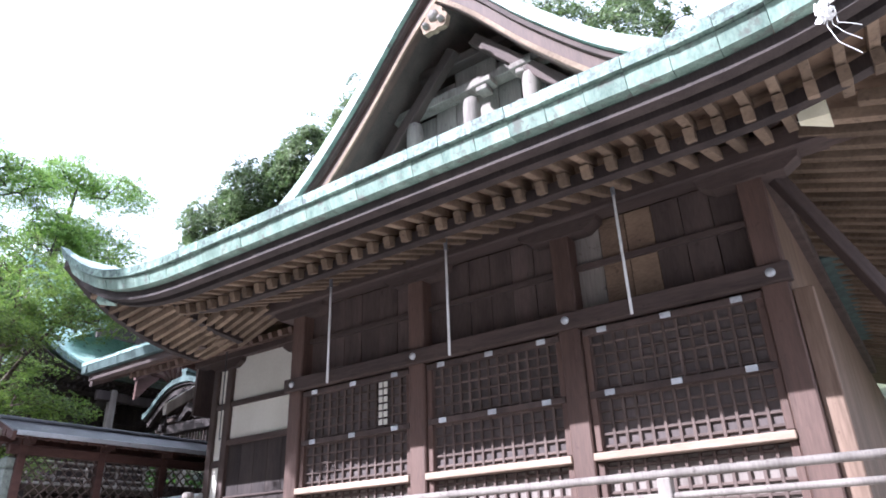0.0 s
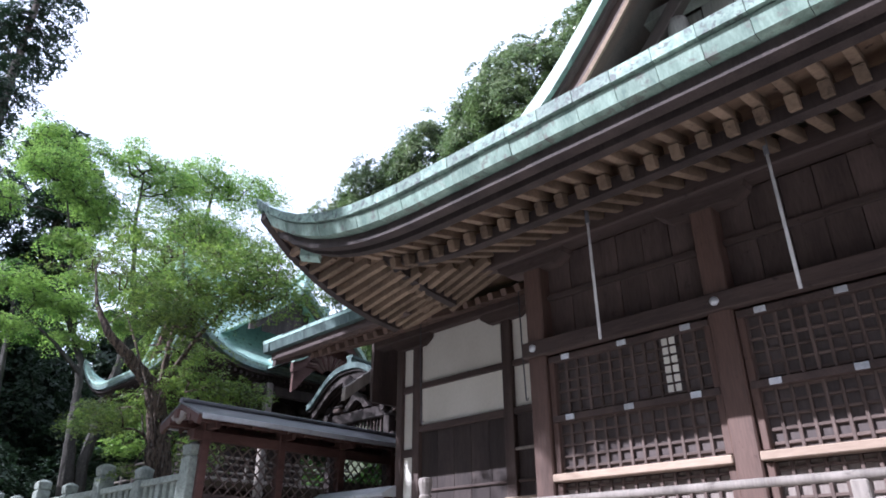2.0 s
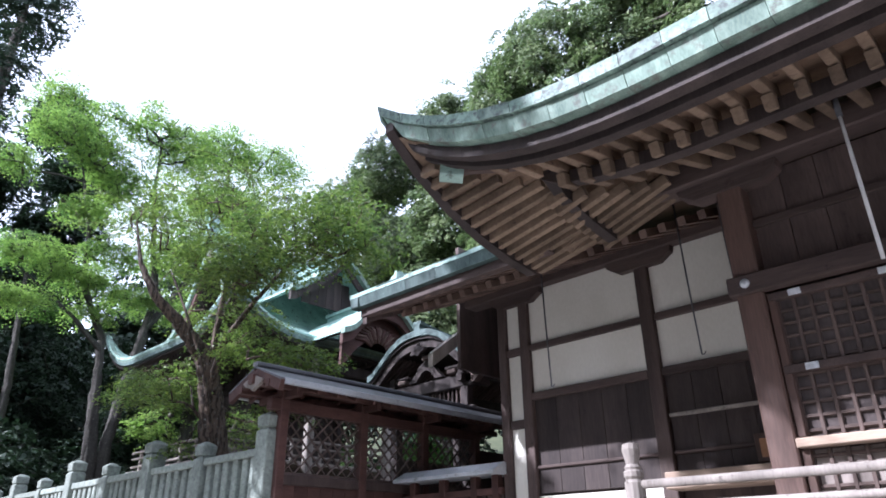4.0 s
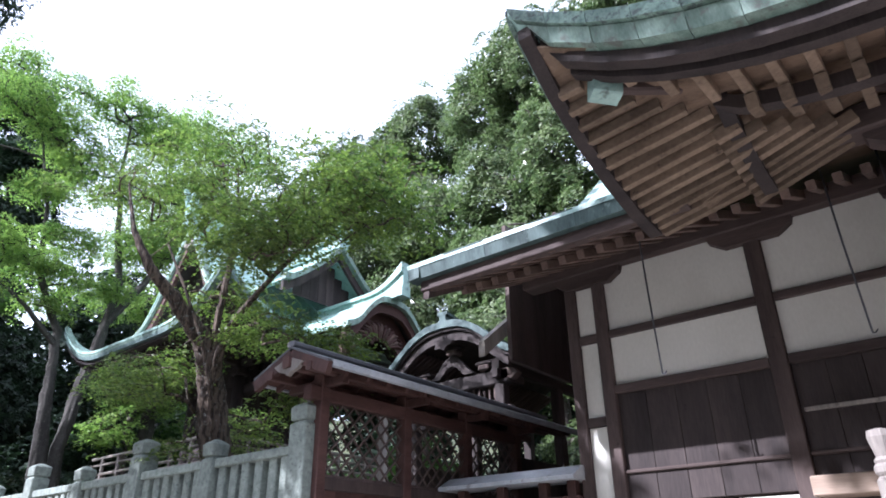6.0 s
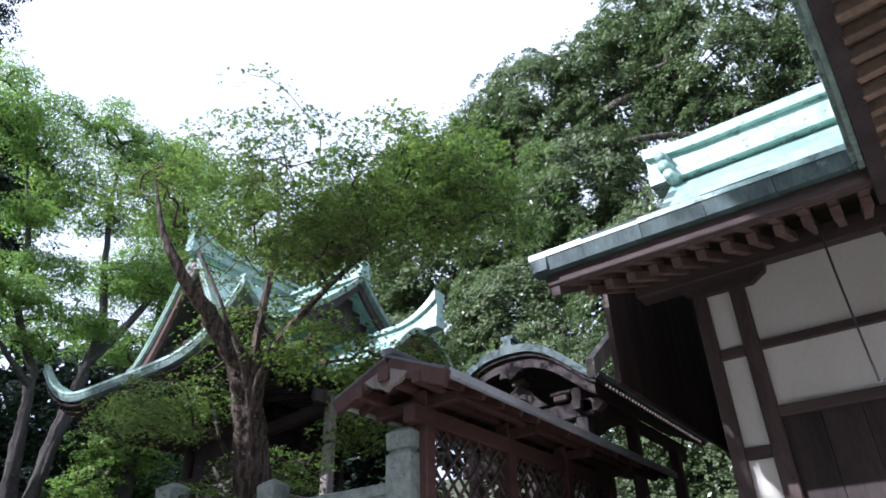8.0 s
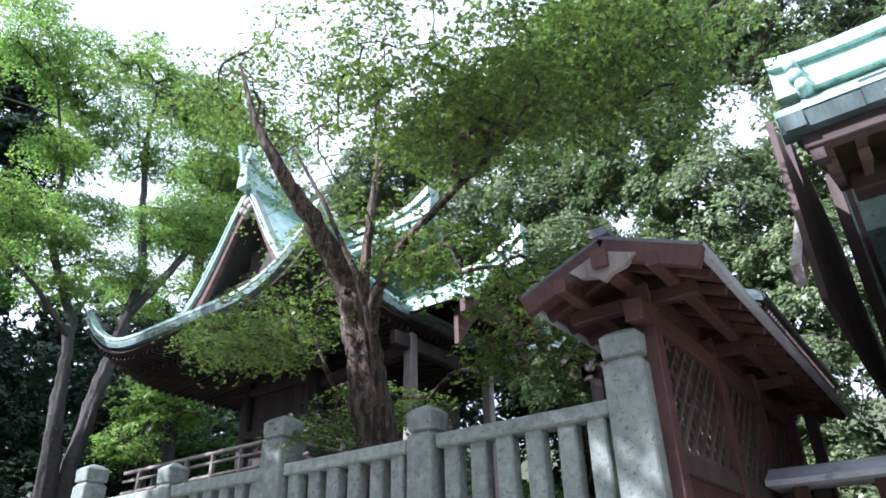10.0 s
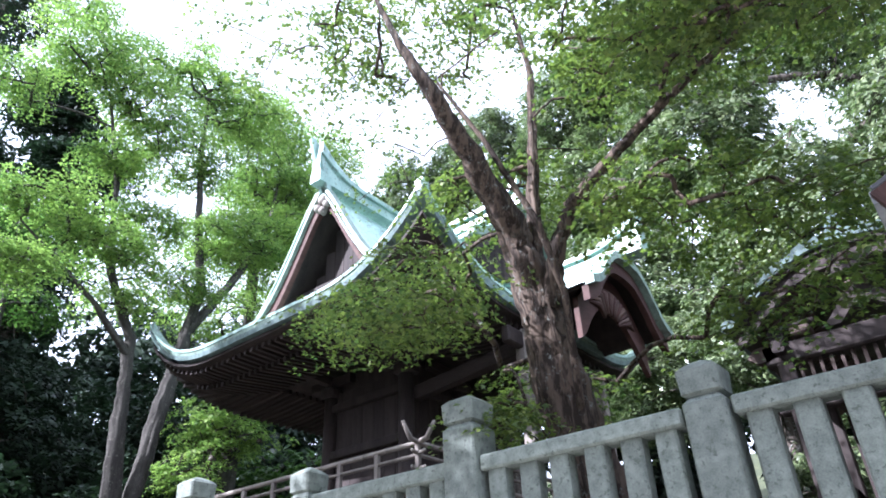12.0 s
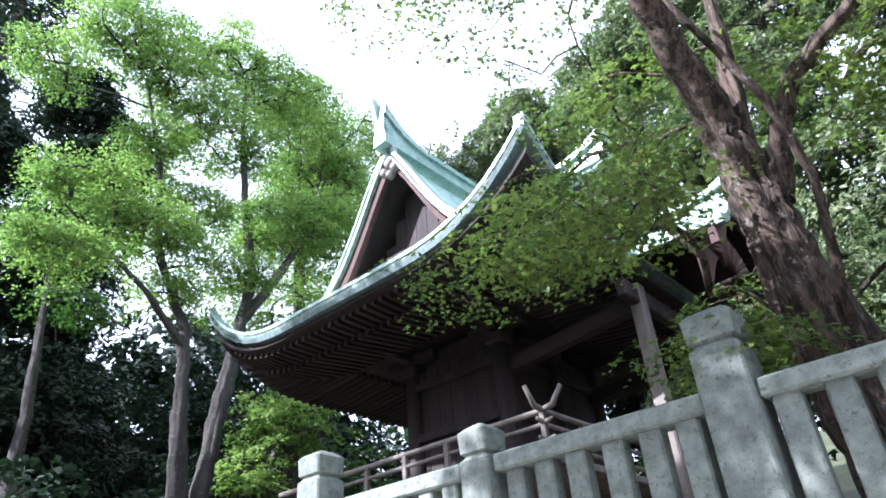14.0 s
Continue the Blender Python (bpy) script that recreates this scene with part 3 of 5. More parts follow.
for b in range(3):
    x0, x1 = PIL[b] + 0.10, PIL[b + 1] - 0.10
    w = (x1 - x0) / 6
    for k in range(6):
        pale = b == 2 and k in (1, 2)
        block("wall_board", x0 + k * w + 0.003, x0 + (k + 1) * w - 0.003, 5.60 + random.uniform(0, 0.008), 5.63, 3.50, 4.40, M_GREYWOOD if (b == 2 and k == 0) else M_BOARD if pale else M_WOOD, hall, bevel=0.003)
    block("mid_rail", x0, x1, 5.56, 5.60, 3.93, 3.99, M_WOOD_X, hall, "thin rail across the boards", 0.005)
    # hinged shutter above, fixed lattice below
    # eave shade is put into the shutter boards' colour, sunlight into the lower ones
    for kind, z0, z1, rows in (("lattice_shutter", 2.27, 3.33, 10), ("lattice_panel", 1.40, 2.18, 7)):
        pan = block(kind, x0 + 0.02, x1 - 0.02, 5.56, 5.585, z0, z1, M_PANEL if kind == "lattice_panel" else M_PANEL_SHADED, hall, "wooden lattice panel in a sunlit tone" if kind == "lattice_panel" else "wooden lattice shutter in a shaded tone", 0.0)
        cols = 13
        cw = (x1 - x0 - 0.12) / cols
        lat_m = M_LATTICE
        vm = bar_mesh("lattice_bar", 0.027, 0.03, z1 - z0, 0.004, lat_m)
        for k in range(cols + 1):
            piece("lattice_bar", vm, pan, "", pose(x0 + 0.06 + k * cw, 5.545, z0))
        for k in range(rows + 1):
            z = z0 + 0.04 + (z1 - z0 - 0.08) * k / rows
            bar("lattice_bar", (x0 + 0.02, 5.548, z), (x1 - 0.02, 5.548, z), 0.027, 0.024, lat_m, pan, c=0.004)
        for xx in (x0 + 0.035, x1 - 0.035):
            bar("lattice_frame", (xx, 5.525, z0), (xx, 5.525, z1), 0.06, 0.07, M_PILLAR, pan, c=0.006)
        if kind == "lattice_shutter":
            for zz in (3.30, 2.74):
                bar("shutter_rail", (x0 + 0.02, 5.515, zz), (x1 - 0.02, 5.515, zz), 0.07, 0.06, M_WOOD_X, pan, c=0.006)
                for u in (0.13, 0.5, 0.87):
                    xx = x0 + (x1 - x0) * u
                    block("metal_fitting", xx - 0.045, xx + 0.045, 5.468, 5.478, zz - 0.025, zz + 0.025, M_METAL, pan, "pale metal fitting", 0.003)
    # upper sill painted paler than the lower one, as sunlit wood
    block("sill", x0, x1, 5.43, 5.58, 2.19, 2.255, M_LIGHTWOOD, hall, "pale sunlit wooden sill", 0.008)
    block("sill", x0, x1, 5.45, 5.58, 1.36, 1.42, M_PILLAR, hall, "wooden sill", 0.008)
# pale panes in one shutter
for r in range(6):
    for c in range(2):
        z = 2.80 + r * 0.079
        block("window_pane", -4.715 + c * 0.068, -4.665 + c * 0.068, 5.497, 5.503, z, z + 0.058, M_PLASTER, hall, "pale pane in the shutter", 0.0)
for x in PIL:
    v, f = tube([(x, 5.40, 3.425), (x, 5.385, 3.425), (x, 5.37, 3.425)], [0.037, 0.037, 0.015], 12)
    piece("round_fitting", mesh_of("round_fitting", v, f, M_METAL, True), hall, "round pale metal fitting")
block("hall_floor", -6.8, 0.9, 4.55, 14.0, 1.26, 1.36, M_GREYWOOD, hall, "veranda floor boards", 0.01)
for x in (-6.6, -4.6, -2.6, -0.6, 0.7):
    for y in (4.7, 8.0, 13.0):
        block("floor_post", x - 0.08, x + 0.08, y - 0.08, y + 0.08, 0, 1.27, M_WOOD, hall, "", 0.01)

# rods that hang from the eave
for x in (-5.0, -3.43, -1.665):
    rod = thing("hanging_rod", x, 5.0, 3.21, "thin white rod hanging from the eave", "rod", "rods under the hall eave")
    zt = soffit_height(x, 5.0) - 0.06
    v, f = tube([(x, 5.0, 3.21), (x, 5.0, 3.9), (x, 5.0, zt)], [0.013, 0.013, 0.010], 8)
    piece("rod", mesh_of("rod", v, f, M_ROD, True), rod)
    v, f = tube([(x, 5.0, zt - 0.25), (x, 5.0, zt + 0.02)], [0.02, 0.02], 8)
    piece("hook", mesh_of("hook", v, f, M_IRON, True), rod)

# veranda railing
rail = thing("veranda_railing", -3.0, 4.7, 1.36, "weathered grey wooden railing along the veranda", "railing")
for z, r in ((1.965, 0.030), (1.825, 0.024), (1.55, 0.024)):
    v, f = tube([(-6.72, 4.7, z), (-3, 4.7, z), (0.9, 4.7, z)], [r, r, r], 10)
    piece("rail", mesh_of("rail", v, f, M_GREYWOOD, True), rail)
for x in (-5.0, -3.3, -1.52, 0.1):
    block("railing_post", x - 0.045, x + 0.045, 4.655, 4.745, 1.36, 1.94, M_GREYWOOD, rail, "", 0.008)
prof = [(0.07, 1.36), (0.07, 1.98), (0.055, 2.0), (0.068, 2.02), (0.068, 2.05), (0.055, 2.065), (0.06, 2.08), (0.045, 2.10), (0.055, 2.15), (0.065, 2.20), (0.058, 2.235), (0.02, 2.245)]
v, f = tube([(-6.74, 4.7, z) for r, z in prof], [r for r, z in prof], 12)
piece("newel_post", mesh_of("newel_post", v, f, M_GREYWOOD, False), rail, "turned newel post with a bulb finial")

# loudspeaker and string under the eave
sp = thing("horn_loudspeaker", -0.05, 4.6, 4.2, "cream horn loudspeaker under the eave", "loudspeaker")
v = [(-0.16, 4.62, 4.17), (-0.16, 4.62, 4.23), (-0.16, 4.68, 4.23), (-0.16, 4.68, 4.17), (0.03, 4.54, 4.11), (0.03, 4.54, 4.29), (0.03, 4.74, 4.29), (0.03, 4.74, 4.11)]
piece("horn", mesh_of("horn", v, [(0, 1, 2, 3), (0, 4, 5, 1), (1, 5, 6, 2), (2, 6, 7, 3), (3, 7, 4, 0), (7, 6, 5, 4)], M_CREAM), sp)
bar("bracket", (-0.12, 4.65, 4.22), (-0.12, 4.75, 4.6), 0.03, 0.03, M_IRON, sp)
st = thing("paper_tassel", 0.15, 3.42, 4.0, "white paper tassel with trailing cord under the eave", "tassel")
rng = random.Random(3)
tz = 4.06
v, f = [], []
for k in range(60):
    c = Vector((0.15 + rng.gauss(0, 0.022), 3.42 + rng.gauss(0, 0.022), tz + rng.gauss(0, 0.03)))
    a, b = [Vector((rng.gauss(0, 1), rng.gauss(0, 1), rng.gauss(0, 1))).normalized() * 0.022 for _ in (0, 1)]
    i = len(v)
    v += [c - a, c + b, c + a, c - b]
    f.append((i, i + 1, i + 2, i + 3))
piece("paper_strips", mesh_of("paper_strips", v, f, M_PAPER), st)
for k in range(3):
    pts = [Vector((0.15 + 0.02 * k, 3.42, tz)), Vector((0.135 + 0.025 * k, 3.42, tz - 0.09)), Vector((0.16 + 0.04 * k, 3.43, tz - 0.20 + 0.04 * k)), Vector((0.24 + 0.02 * k, 3.45, tz - 0.30 + 0.08 * k))]
    v, f = tube(pts, [0.002] * 4, 5)
    piece("cord", mesh_of("cord", v, f, M_PAPER), st)
v, f = tube([(0.15, 3.42, tz), (0.15, 3.44, 4.2)], [0.004, 0.004], 5)
piece("cord", mesh_of("cord", v, f, M_PAPER), st)

# ---- offering hall with white plaster ----
oh = thing("offering_hall", -8.0, 9.0, 0, "timber hall with white plaster panels and copper roof", "building")
OY, OE, OX0 = 5.16, 4.47, -10.56
oh_rise = curve([(0, 0), (2, 1.0), (4, 2.38), (5.74, 4.03)])
oroof = sheet("roof", steps(OX0, -7.62, 6) + steps(-7.2, -4.0, 6), steps(OY, 10.9, 16), lambda x, y: OE + oh_rise(y - OY), 0.05, M_COPPER, oh, "green copper roof slope", keep=lambda x, y: x < -7.6 or y > 6.0)
sheet("roof", steps(OX0, -4.0, 6), steps(10.9, 16.6, 10), lambda x, y: OE + oh_rise(16.64 - y), 0.05, M_COPPER, oh, "green copper roof slope")
path = [((x, OY, OE), (0, -1, 0)) for x in steps(OX0, -7.62, 6)]
# eave plates carry their shade in the copper colour
copper_row(oroof, path, 0.17, 0.16, 0.03, M_COPPER_SHADED)
path = [((OX0, y, OE + oh_rise(y - OY)), (-1, 0, 0)) for y in steps(OY, 10.9, 14)]
copper_row(oroof, path, 0.17, 0.16, 0.03, M_COPPER_SHADED)
block("eave_board", OX0 + 0.1, -7.65, OY + 0.10, OY + 0.20, OE - 0.28, OE - 0.17, M_WOOD_X, oroof, "dark wooden eave board")
sheet("soffit", steps(OX0 + 0.1, -7.7, 4) + steps(-7.3, -6.0, 3), [OY + 0.1, 5.4, 5.75] + steps(6.2, 10.5, 6), lambda x, y: OE - 0.16 + 0.42 * (y - OY), 0.02, M_BOARD, oroof, "brown soffit boards", keep=lambda x, y: x < -7.7 or y > 5.75)
for i in range(22):
    x = OX0 + 0.2 + i * 0.205
    d = 0.12 if x < -7.7 else 0.95
    for inner, outer, down in ((0.95, d, 0.0), (2.1, max(d, 0.72), 0.10)):
        if inner > outer + 0.1:
            bar("rafter", (x, OY + inner, OE - 0.25 - down + 0.42 * (inner - 0.12)), (x, OY + outer, OE - 0.25 - down + 0.42 * (outer - 0.12)), 0.075, 0.085, M_RAFTER_DARK, oroof, c=0.005)
bargeboard("bargeboard", "x", OX0 + 0.12, 0.08, 10.9, lambda u: OE - 0.17 + oh_rise(5.74 - min(u, 5.74)), 0.26, steps(-5.62, 5.62, 30), M_WOOD, oroof, "dark gable board")
orid = ridge_beam("roof_ridge", "x", -10.85, -4.0, 10.9, 8.46, 0.40, 0.66, oh, 0.12, "layered copper ridge with turned-up end")
for k, (dx, dz, r) in enumerate(((-0.02, 0.36, 0.12), (0.0, 0.14, 0.14), (0.05, -0.06, 0.12))):
    v, f = tube([(-10.52 + dx, 10.45, 8.50 + dz), (-10.50 + dx, 10.9, 8.56 + dz), (-10.52 + dx, 11.35, 8.50 + dz)], [r * 0.8, r, r * 0.8], 12)
    piece("ridge_ornament", mesh_of("ridge_ornament", v, f, M_COPPER, True), oh, "copper ridge-end ornament")
OW = 7.05
for x, w in ((-9.70, 0.13), (-9.345, 0.14), (-7.63, 0.16), (-6.02, 0.16)):
    block("pillar", x - w / 2, x + w / 2, OW, OW + 0.18, 1.0, 4.72, M_WOOD, oh, "dark timber pillar", 0.01)
for x0, x1 in ((-9.28, -7.71), (-7.55, -6.10)):
    block("plaster_panel", x0, x1, OW + 0.07, OW + 0.12, 3.97, 4.70, M_PLASTER, oh, "white plaster panel", 0.0)
    block("plaster_panel", x0, x1, OW + 0.07, OW + 0.12, 3.36, 3.90, M_PLASTER, oh, "white plaster panel", 0.0)
    block("rail_beam", x0, x1, OW + 0.02, OW + 0.12, 3.895, 3.975, M_WOOD_X, oh, "dark cross rail")
    block("rail_beam", x0, x1, OW + 0.01, OW + 0.12, 3.27, 3.36, M_WOOD_X, oh, "dark cross rail")
    n = 5
    for k in range(n):
        w = (x1 - x0) / n
        block("wall_board", x0 + k * w + 0.002, x0 + (k + 1) * w - 0.002, OW + 0.07, OW + 0.10, 2.48, 3.27, M_WOOD_SHADED, oh, bevel=0.003)
        block("wall_board", x0 + k * w + 0.002, x0 + (k + 1) * w - 0.002, OW + 0.06, OW + 0.10, 2.18, 2.46, M_WOOD_SHADED, oh, bevel=0.003)
    block("rail_beam", x0, x1, OW + 0.03, OW + 0.12, 2.455, 2.49, M_WOOD_X, oh, "dark cross rail")
block("plaster_panel", -9.28, -7.71, OW + 0.05, OW + 0.12, 1.1, 2.15, M_PLASTER, oh, "white plaster base", 0.0)
# ledge takes the same painted sunlit tone
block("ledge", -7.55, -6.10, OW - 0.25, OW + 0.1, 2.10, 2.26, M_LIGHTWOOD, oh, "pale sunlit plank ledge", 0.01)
for z0, z1 in ((3.97, 4.70), (3.06, 3.87), (1.2, 2.95)):
    block("plaster_panel", -9.635, -9.415, OW + 0.06, OW + 0.12, z0, z1, M_PLASTER, oh, "narrow white plaster strip", 0.0)
for z in (3.92, 3.005):
    block("rail_beam", -9.64, -9.41, OW + 0.02, OW + 0.12, z - 0.05, z + 0.05, M_WOOD_X, oh, "dark cross rail")
block("wall_plate", -10.3, -6.1, OW - 0.05, OW + 0.2, 4.70, 4.90, M_WOOD_X, oh, "dark beam under the eave", 0.012)
for x in (-9.45, -7.63, -6.05):
    extrude_profile("boat_bracket", [(x - 0.42, 4.705), (x + 0.42, 4.705), (x + 0.40, 4.63), (x + 0.26, 4.54), (x - 0.26, 4.54), (x - 0.40, 4.63)], "y", OW - 0.03, OW + 0.15, M_WOOD_X, oh, "boat-shaped bracket")
block("back_wall", -9.7, -6.0, OW + 0.15, OW + 0.25, 0.0, 4.72, M_WOOD, oh, "dark inner wall", 0.0)
block("end_wall", -9.76, -9.64, OW + 0.2, 14.5, 0.0, 4.9, M_WOOD, oh, "dark timber end wall", 0.0)
block("rail_beam", -7.5, -6.1, OW - 0.06, OW - 0.02, 2.815, 2.85, M_GREYWOOD, oh, "thin grey rail on the boards", 0.004)
fr = block("window_frame", -6.72, -6.12, OW + 0.0, OW + 0.05, 2.30, 2.56, M_PILLAR, oh, "reddish frame", 0.006)
block("window_panel", -6.67, -6.17, OW - 0.012, OW - 0.002, 2.34, 2.51, M_ORANGE, oh, "fresh orange panel", 0.0)
for x, zt, zb in ((-8.48, 4.55, 3.18), (-6.8, 4.75, 3.2), (-6.37, 4.75, 3.38)):
    rod = thing("hanging_rod", x, 6.3, zb, "thin dark rod hanging in front of the plaster", "rod", "rods before the plaster wall")
    top = OE - 0.18 + 0.42 * (6.3 - OY)
    v, f = tube([(x + 0.03, 6.3, zb), (x + 0.01, 6.3, (zb + top) / 2), (x, 6.3, top)], [0.008, 0.009, 0.009], 7)
    piece("rod", mesh_of("rod", v, f, M_IRON, True), rod)
    v, f = tube([(x + 0.07, 6.3, zb + 0.02), (x + 0.05, 6.3, zb - 0.005), (x + 0.03, 6.3, zb)], [0.006, 0.006, 0.007], 6)
    piece("hook", mesh_of("hook", v, f, M_IRON, True), rod)

# lower gabled passage behind the offering hall
pg = thing("passage_frame", -10.6, 10.9, 0, "dark timber passage frame with a pale sloping beam", "frame")
pg_h = lambda u: 7.15 - 0.75 * u
bargeboard("bargeboard", "x", -10.92, 0.09, 10.9, pg_h, 0.20, steps(-4.0, 4.0, 16), M_GREYWOOD, pg, "pale weathered bargeboard")
for y0, y1 in ((7.4, 8.9), (8.9, 10.9), (10.9, 12.9), (12.9, 14.4)):
    block("wall_panel", -10.82, -10.76, y0 + 0.01, y1 - 0.01, 4.0, OE - 0.2 + 0.42 * (min(abs(y0 - 10.9), abs(y1 - 10.9)) * -1 + 5.97), M_WOOD, pg, "dark timber panel", 0.0)
for y in (10.9, 14.2):
    block("post", -10.6, -10.45, y - 0.08, y + 0.08, 1.5, pg_h(abs(y - 10.9)) - 0.1, M_WOOD, pg, "", 0.01)

# ---- curved-gable gate ----
kg = thing("curved_gable_gate", -12.7, 10.0, 1.5, "dark timber gate corridor with an undulating copper gable", "gate")
KC, KY0, KY1 = -12.7, 8.35, 12.7
kg_c = curve([(0, 5.22), (0.35, 5.18), (0.65, 5.04), (0.92, 4.83), (1.12, 4.66), (1.3, 4.58)])
us = steps(-1.28, 1.28, 32)
for y in (KY0, KY1 - 0.16):
    # shade on the gate roof is painted as darker copper
    bargeboard("gable_edge", "y", y, 0.16, KC, kg_c, 0.115, us, M_COPPER_SHADED, kg, "grey-green copper gable edge")
# gate timbers use the wood darkened to stand for shade
bargeboard("gable_edge", "y", KY0 + 0.04, 0.12, KC, lambda u: kg_c(u) - 0.118, 0.05, steps(-1.24, 1.24, 32), M_WOOD_SHADED, kg, "dark gable moulding")
bargeboard("bargeboard", "y", KY0 + 0.09, 0.07, KC, lambda u: kg_c(u) - 0.17, 0.15, steps(-1.2, 1.2, 32), M_WOOD_SHADED, kg, "curved dark bargeboard")
kroof = sheet("roof", us, steps(KY0 + 0.05, KY1 - 0.05, 8), lambda x, y: kg_c(abs(x - KC)) - 0.012, 0.05, M_COPPER_SHADED, kg, "dark green copper roof")
sheet("roof_lining", steps(-1.22 + KC, 1.22 + KC, 24), [KY0 + 0.17, 10.5, KY1 - 0.1], lambda x, y: kg_c(abs(x - KC)) - 0.13, 0.03, M_WOOD_SHADED, kg, "dark boards under the gate roof")
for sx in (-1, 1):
    bar("eave_edge", (KC + sx * 1.27, KY0 + 0.02, 4.545), (KC + sx * 1.27, KY1, 4.545), 0.07, 0.085, M_COPPER_SHADED, kg, "grey-green copper eave edge", c=0.01)
    bar("eave_beam", (KC + sx * 0.86, KY0 + 0.25, 4.42), (KC + sx * 0.86, KY1, 4.42), 0.13, 0.16, M_WOOD_SHADED, kg, "dark eave beam", c=0.012)
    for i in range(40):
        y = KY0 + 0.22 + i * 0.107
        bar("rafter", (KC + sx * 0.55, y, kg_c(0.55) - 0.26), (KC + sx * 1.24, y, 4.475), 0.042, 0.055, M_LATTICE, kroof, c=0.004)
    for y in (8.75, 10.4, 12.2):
        block("post", KC + sx * 0.86 - 0.08, KC + sx * 0.86 + 0.08, y - 0.08, y + 0.08, 1.5, 4.34, M_WOOD_SHADED, kg, "dark timber post", 0.012)
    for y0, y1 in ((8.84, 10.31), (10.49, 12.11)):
        block("wall_panel", KC + sx * 0.86 - 0.02, KC + sx * 0.86 + 0.02, y0, y1, 1.55, 3.1, M_WOOD_SHADED, kg, "dark timber panel", 0.0)
    bar("bracket_arm", (KC + sx * 0.86, KY0 + 0.2, 4.27), (KC + sx * 0.86, 9.3, 4.27), 0.12, 0.13, M_WOOD_SHADED, kg, "dark bracket arm", c=0.02)
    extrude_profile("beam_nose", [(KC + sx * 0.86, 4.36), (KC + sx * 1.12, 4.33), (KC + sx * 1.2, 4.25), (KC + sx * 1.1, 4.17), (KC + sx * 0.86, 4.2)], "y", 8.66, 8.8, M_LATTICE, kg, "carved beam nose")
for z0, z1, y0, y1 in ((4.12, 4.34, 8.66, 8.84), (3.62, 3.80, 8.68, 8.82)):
    block("beam", KC - 1.05, KC + 1.05, y0, y1, z0, z1, M_WOOD_SHADED, kg, "dark cross beam", 0.02)
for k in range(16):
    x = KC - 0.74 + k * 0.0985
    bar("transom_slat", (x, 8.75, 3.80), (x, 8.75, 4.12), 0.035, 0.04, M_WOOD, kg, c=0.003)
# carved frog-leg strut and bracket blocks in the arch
extrude_profile("carved_strut", [(KC - 0.42, 4.36), (KC - 0.30, 4.46), (KC - 0.16, 4.62), (KC, 4.72), (KC + 0.16, 4.62), (KC + 0.30, 4.46), (KC + 0.42, 4.36), (KC + 0.24, 4.36), (KC + 0.1, 4.5), (KC, 4.54), (KC - 0.1, 4.5), (KC - 0.24, 4.36)], "y", 8.62, 8.72, M_WOOD_SHADED, kg, "dark carved strut")
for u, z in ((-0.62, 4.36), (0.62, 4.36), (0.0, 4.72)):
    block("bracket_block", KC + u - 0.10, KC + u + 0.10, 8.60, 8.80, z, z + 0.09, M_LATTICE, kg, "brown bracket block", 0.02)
    block("bracket_block", KC + u - 0.16, KC + u + 0.16, 8.62, 8.78, z + 0.09, z + 0.15, M_WOOD_SHADED, kg, "dark bracket block", 0.02)
# scalloped pendant and ridge-end ornament
outline = [(KC + 0.17 * (1 + 0.25 * math.cos(3 * w)) * math.cos(w), 4.86 + 0.10 * (1 + 0.2 * math.cos(5 * w)) * math.sin(w)) for w in steps(0, 2 * math.pi, 30)[:-1]]
extrude_profile("carved_pendant", outline, "y", KY0 + 0.03, KY0 + 0.085, M_WOOD_SHADED, kg, "dark scalloped pendant")
gate_ridge = ridge_beam("roof_ridge", "y", KY0 + 0.05, KY1, KC, 5.2, 0.13, 0.10, kg, 0.10, "dark copper ridge")
gate_ridge.data.materials[0] = M_COPPER_SHADED

# ---- roofed lattice fence ----
rf = thing("roofed_lattice_fence", -11.65, 7.0, 1.5, "reddish timber fence with diamond lattice and small grey roof", "fence")
RX = -11.65
rf_top = lambda x, y: 3.70 - 0.42 * abs(x - RX)
sheet("fence_roof", [RX - 0.58, RX - 0.3, RX, RX + 0.3, RX + 0.58], steps(4.66, 9.6, 5), lambda x, y: rf_top(x, y), 0.035, M_ROOFGREY, rf, "grey sheet-metal roof")
for s in (-1, 1):
    bar("roof_edge", (RX + s * 0.575, 4.66, 3.425), (RX + s * 0.575, 9.6, 3.425), 0.05, 0.07, M_TIN, rf, "pale metal roof edge", c=0.006)
    bar("bargeboard", (RX, 4.64, 3.61), (RX + s * 0.57, 4.64, 3.37), 0.06, 0.13, M_GATE, rf, "reddish bargeboard", c=0.006)
    bar("gable_cap", (RX, 4.64, 3.685), (RX + s * 0.58, 4.64, 3.445), 0.07, 0.025, M_ROOFGREY, rf, "grey metal gable cap", c=0.004)
    for i in range(16):
        y = 4.9 + i * 0.3
        bar("rafter", (RX, y, 3.60), (RX + s * 0.54, y, 3.375), 0.045, 0.06, M_GATE, rf, c=0.004)
    sheet("roof_board", [min(RX, RX + s * 0.55), max(RX, RX + s * 0.55)], [4.68, 9.6], lambda x, y: 3.655 - 0.42 * abs(x - RX), 0.012, M_GATE, rf, "reddish roof boards")
    bar("purlin", (RX + s * 0.30, 4.60, 3.44), (RX + s * 0.30, 9.6, 3.44), 0.08, 0.09, M_GATE, rf)
bar("ridge_cap", (RX, 4.60, 3.72), (RX, 9.6, 3.72), 0.12, 0.06, M_ROOFGREY, rf, "grey metal ridge cap", c=0.015)
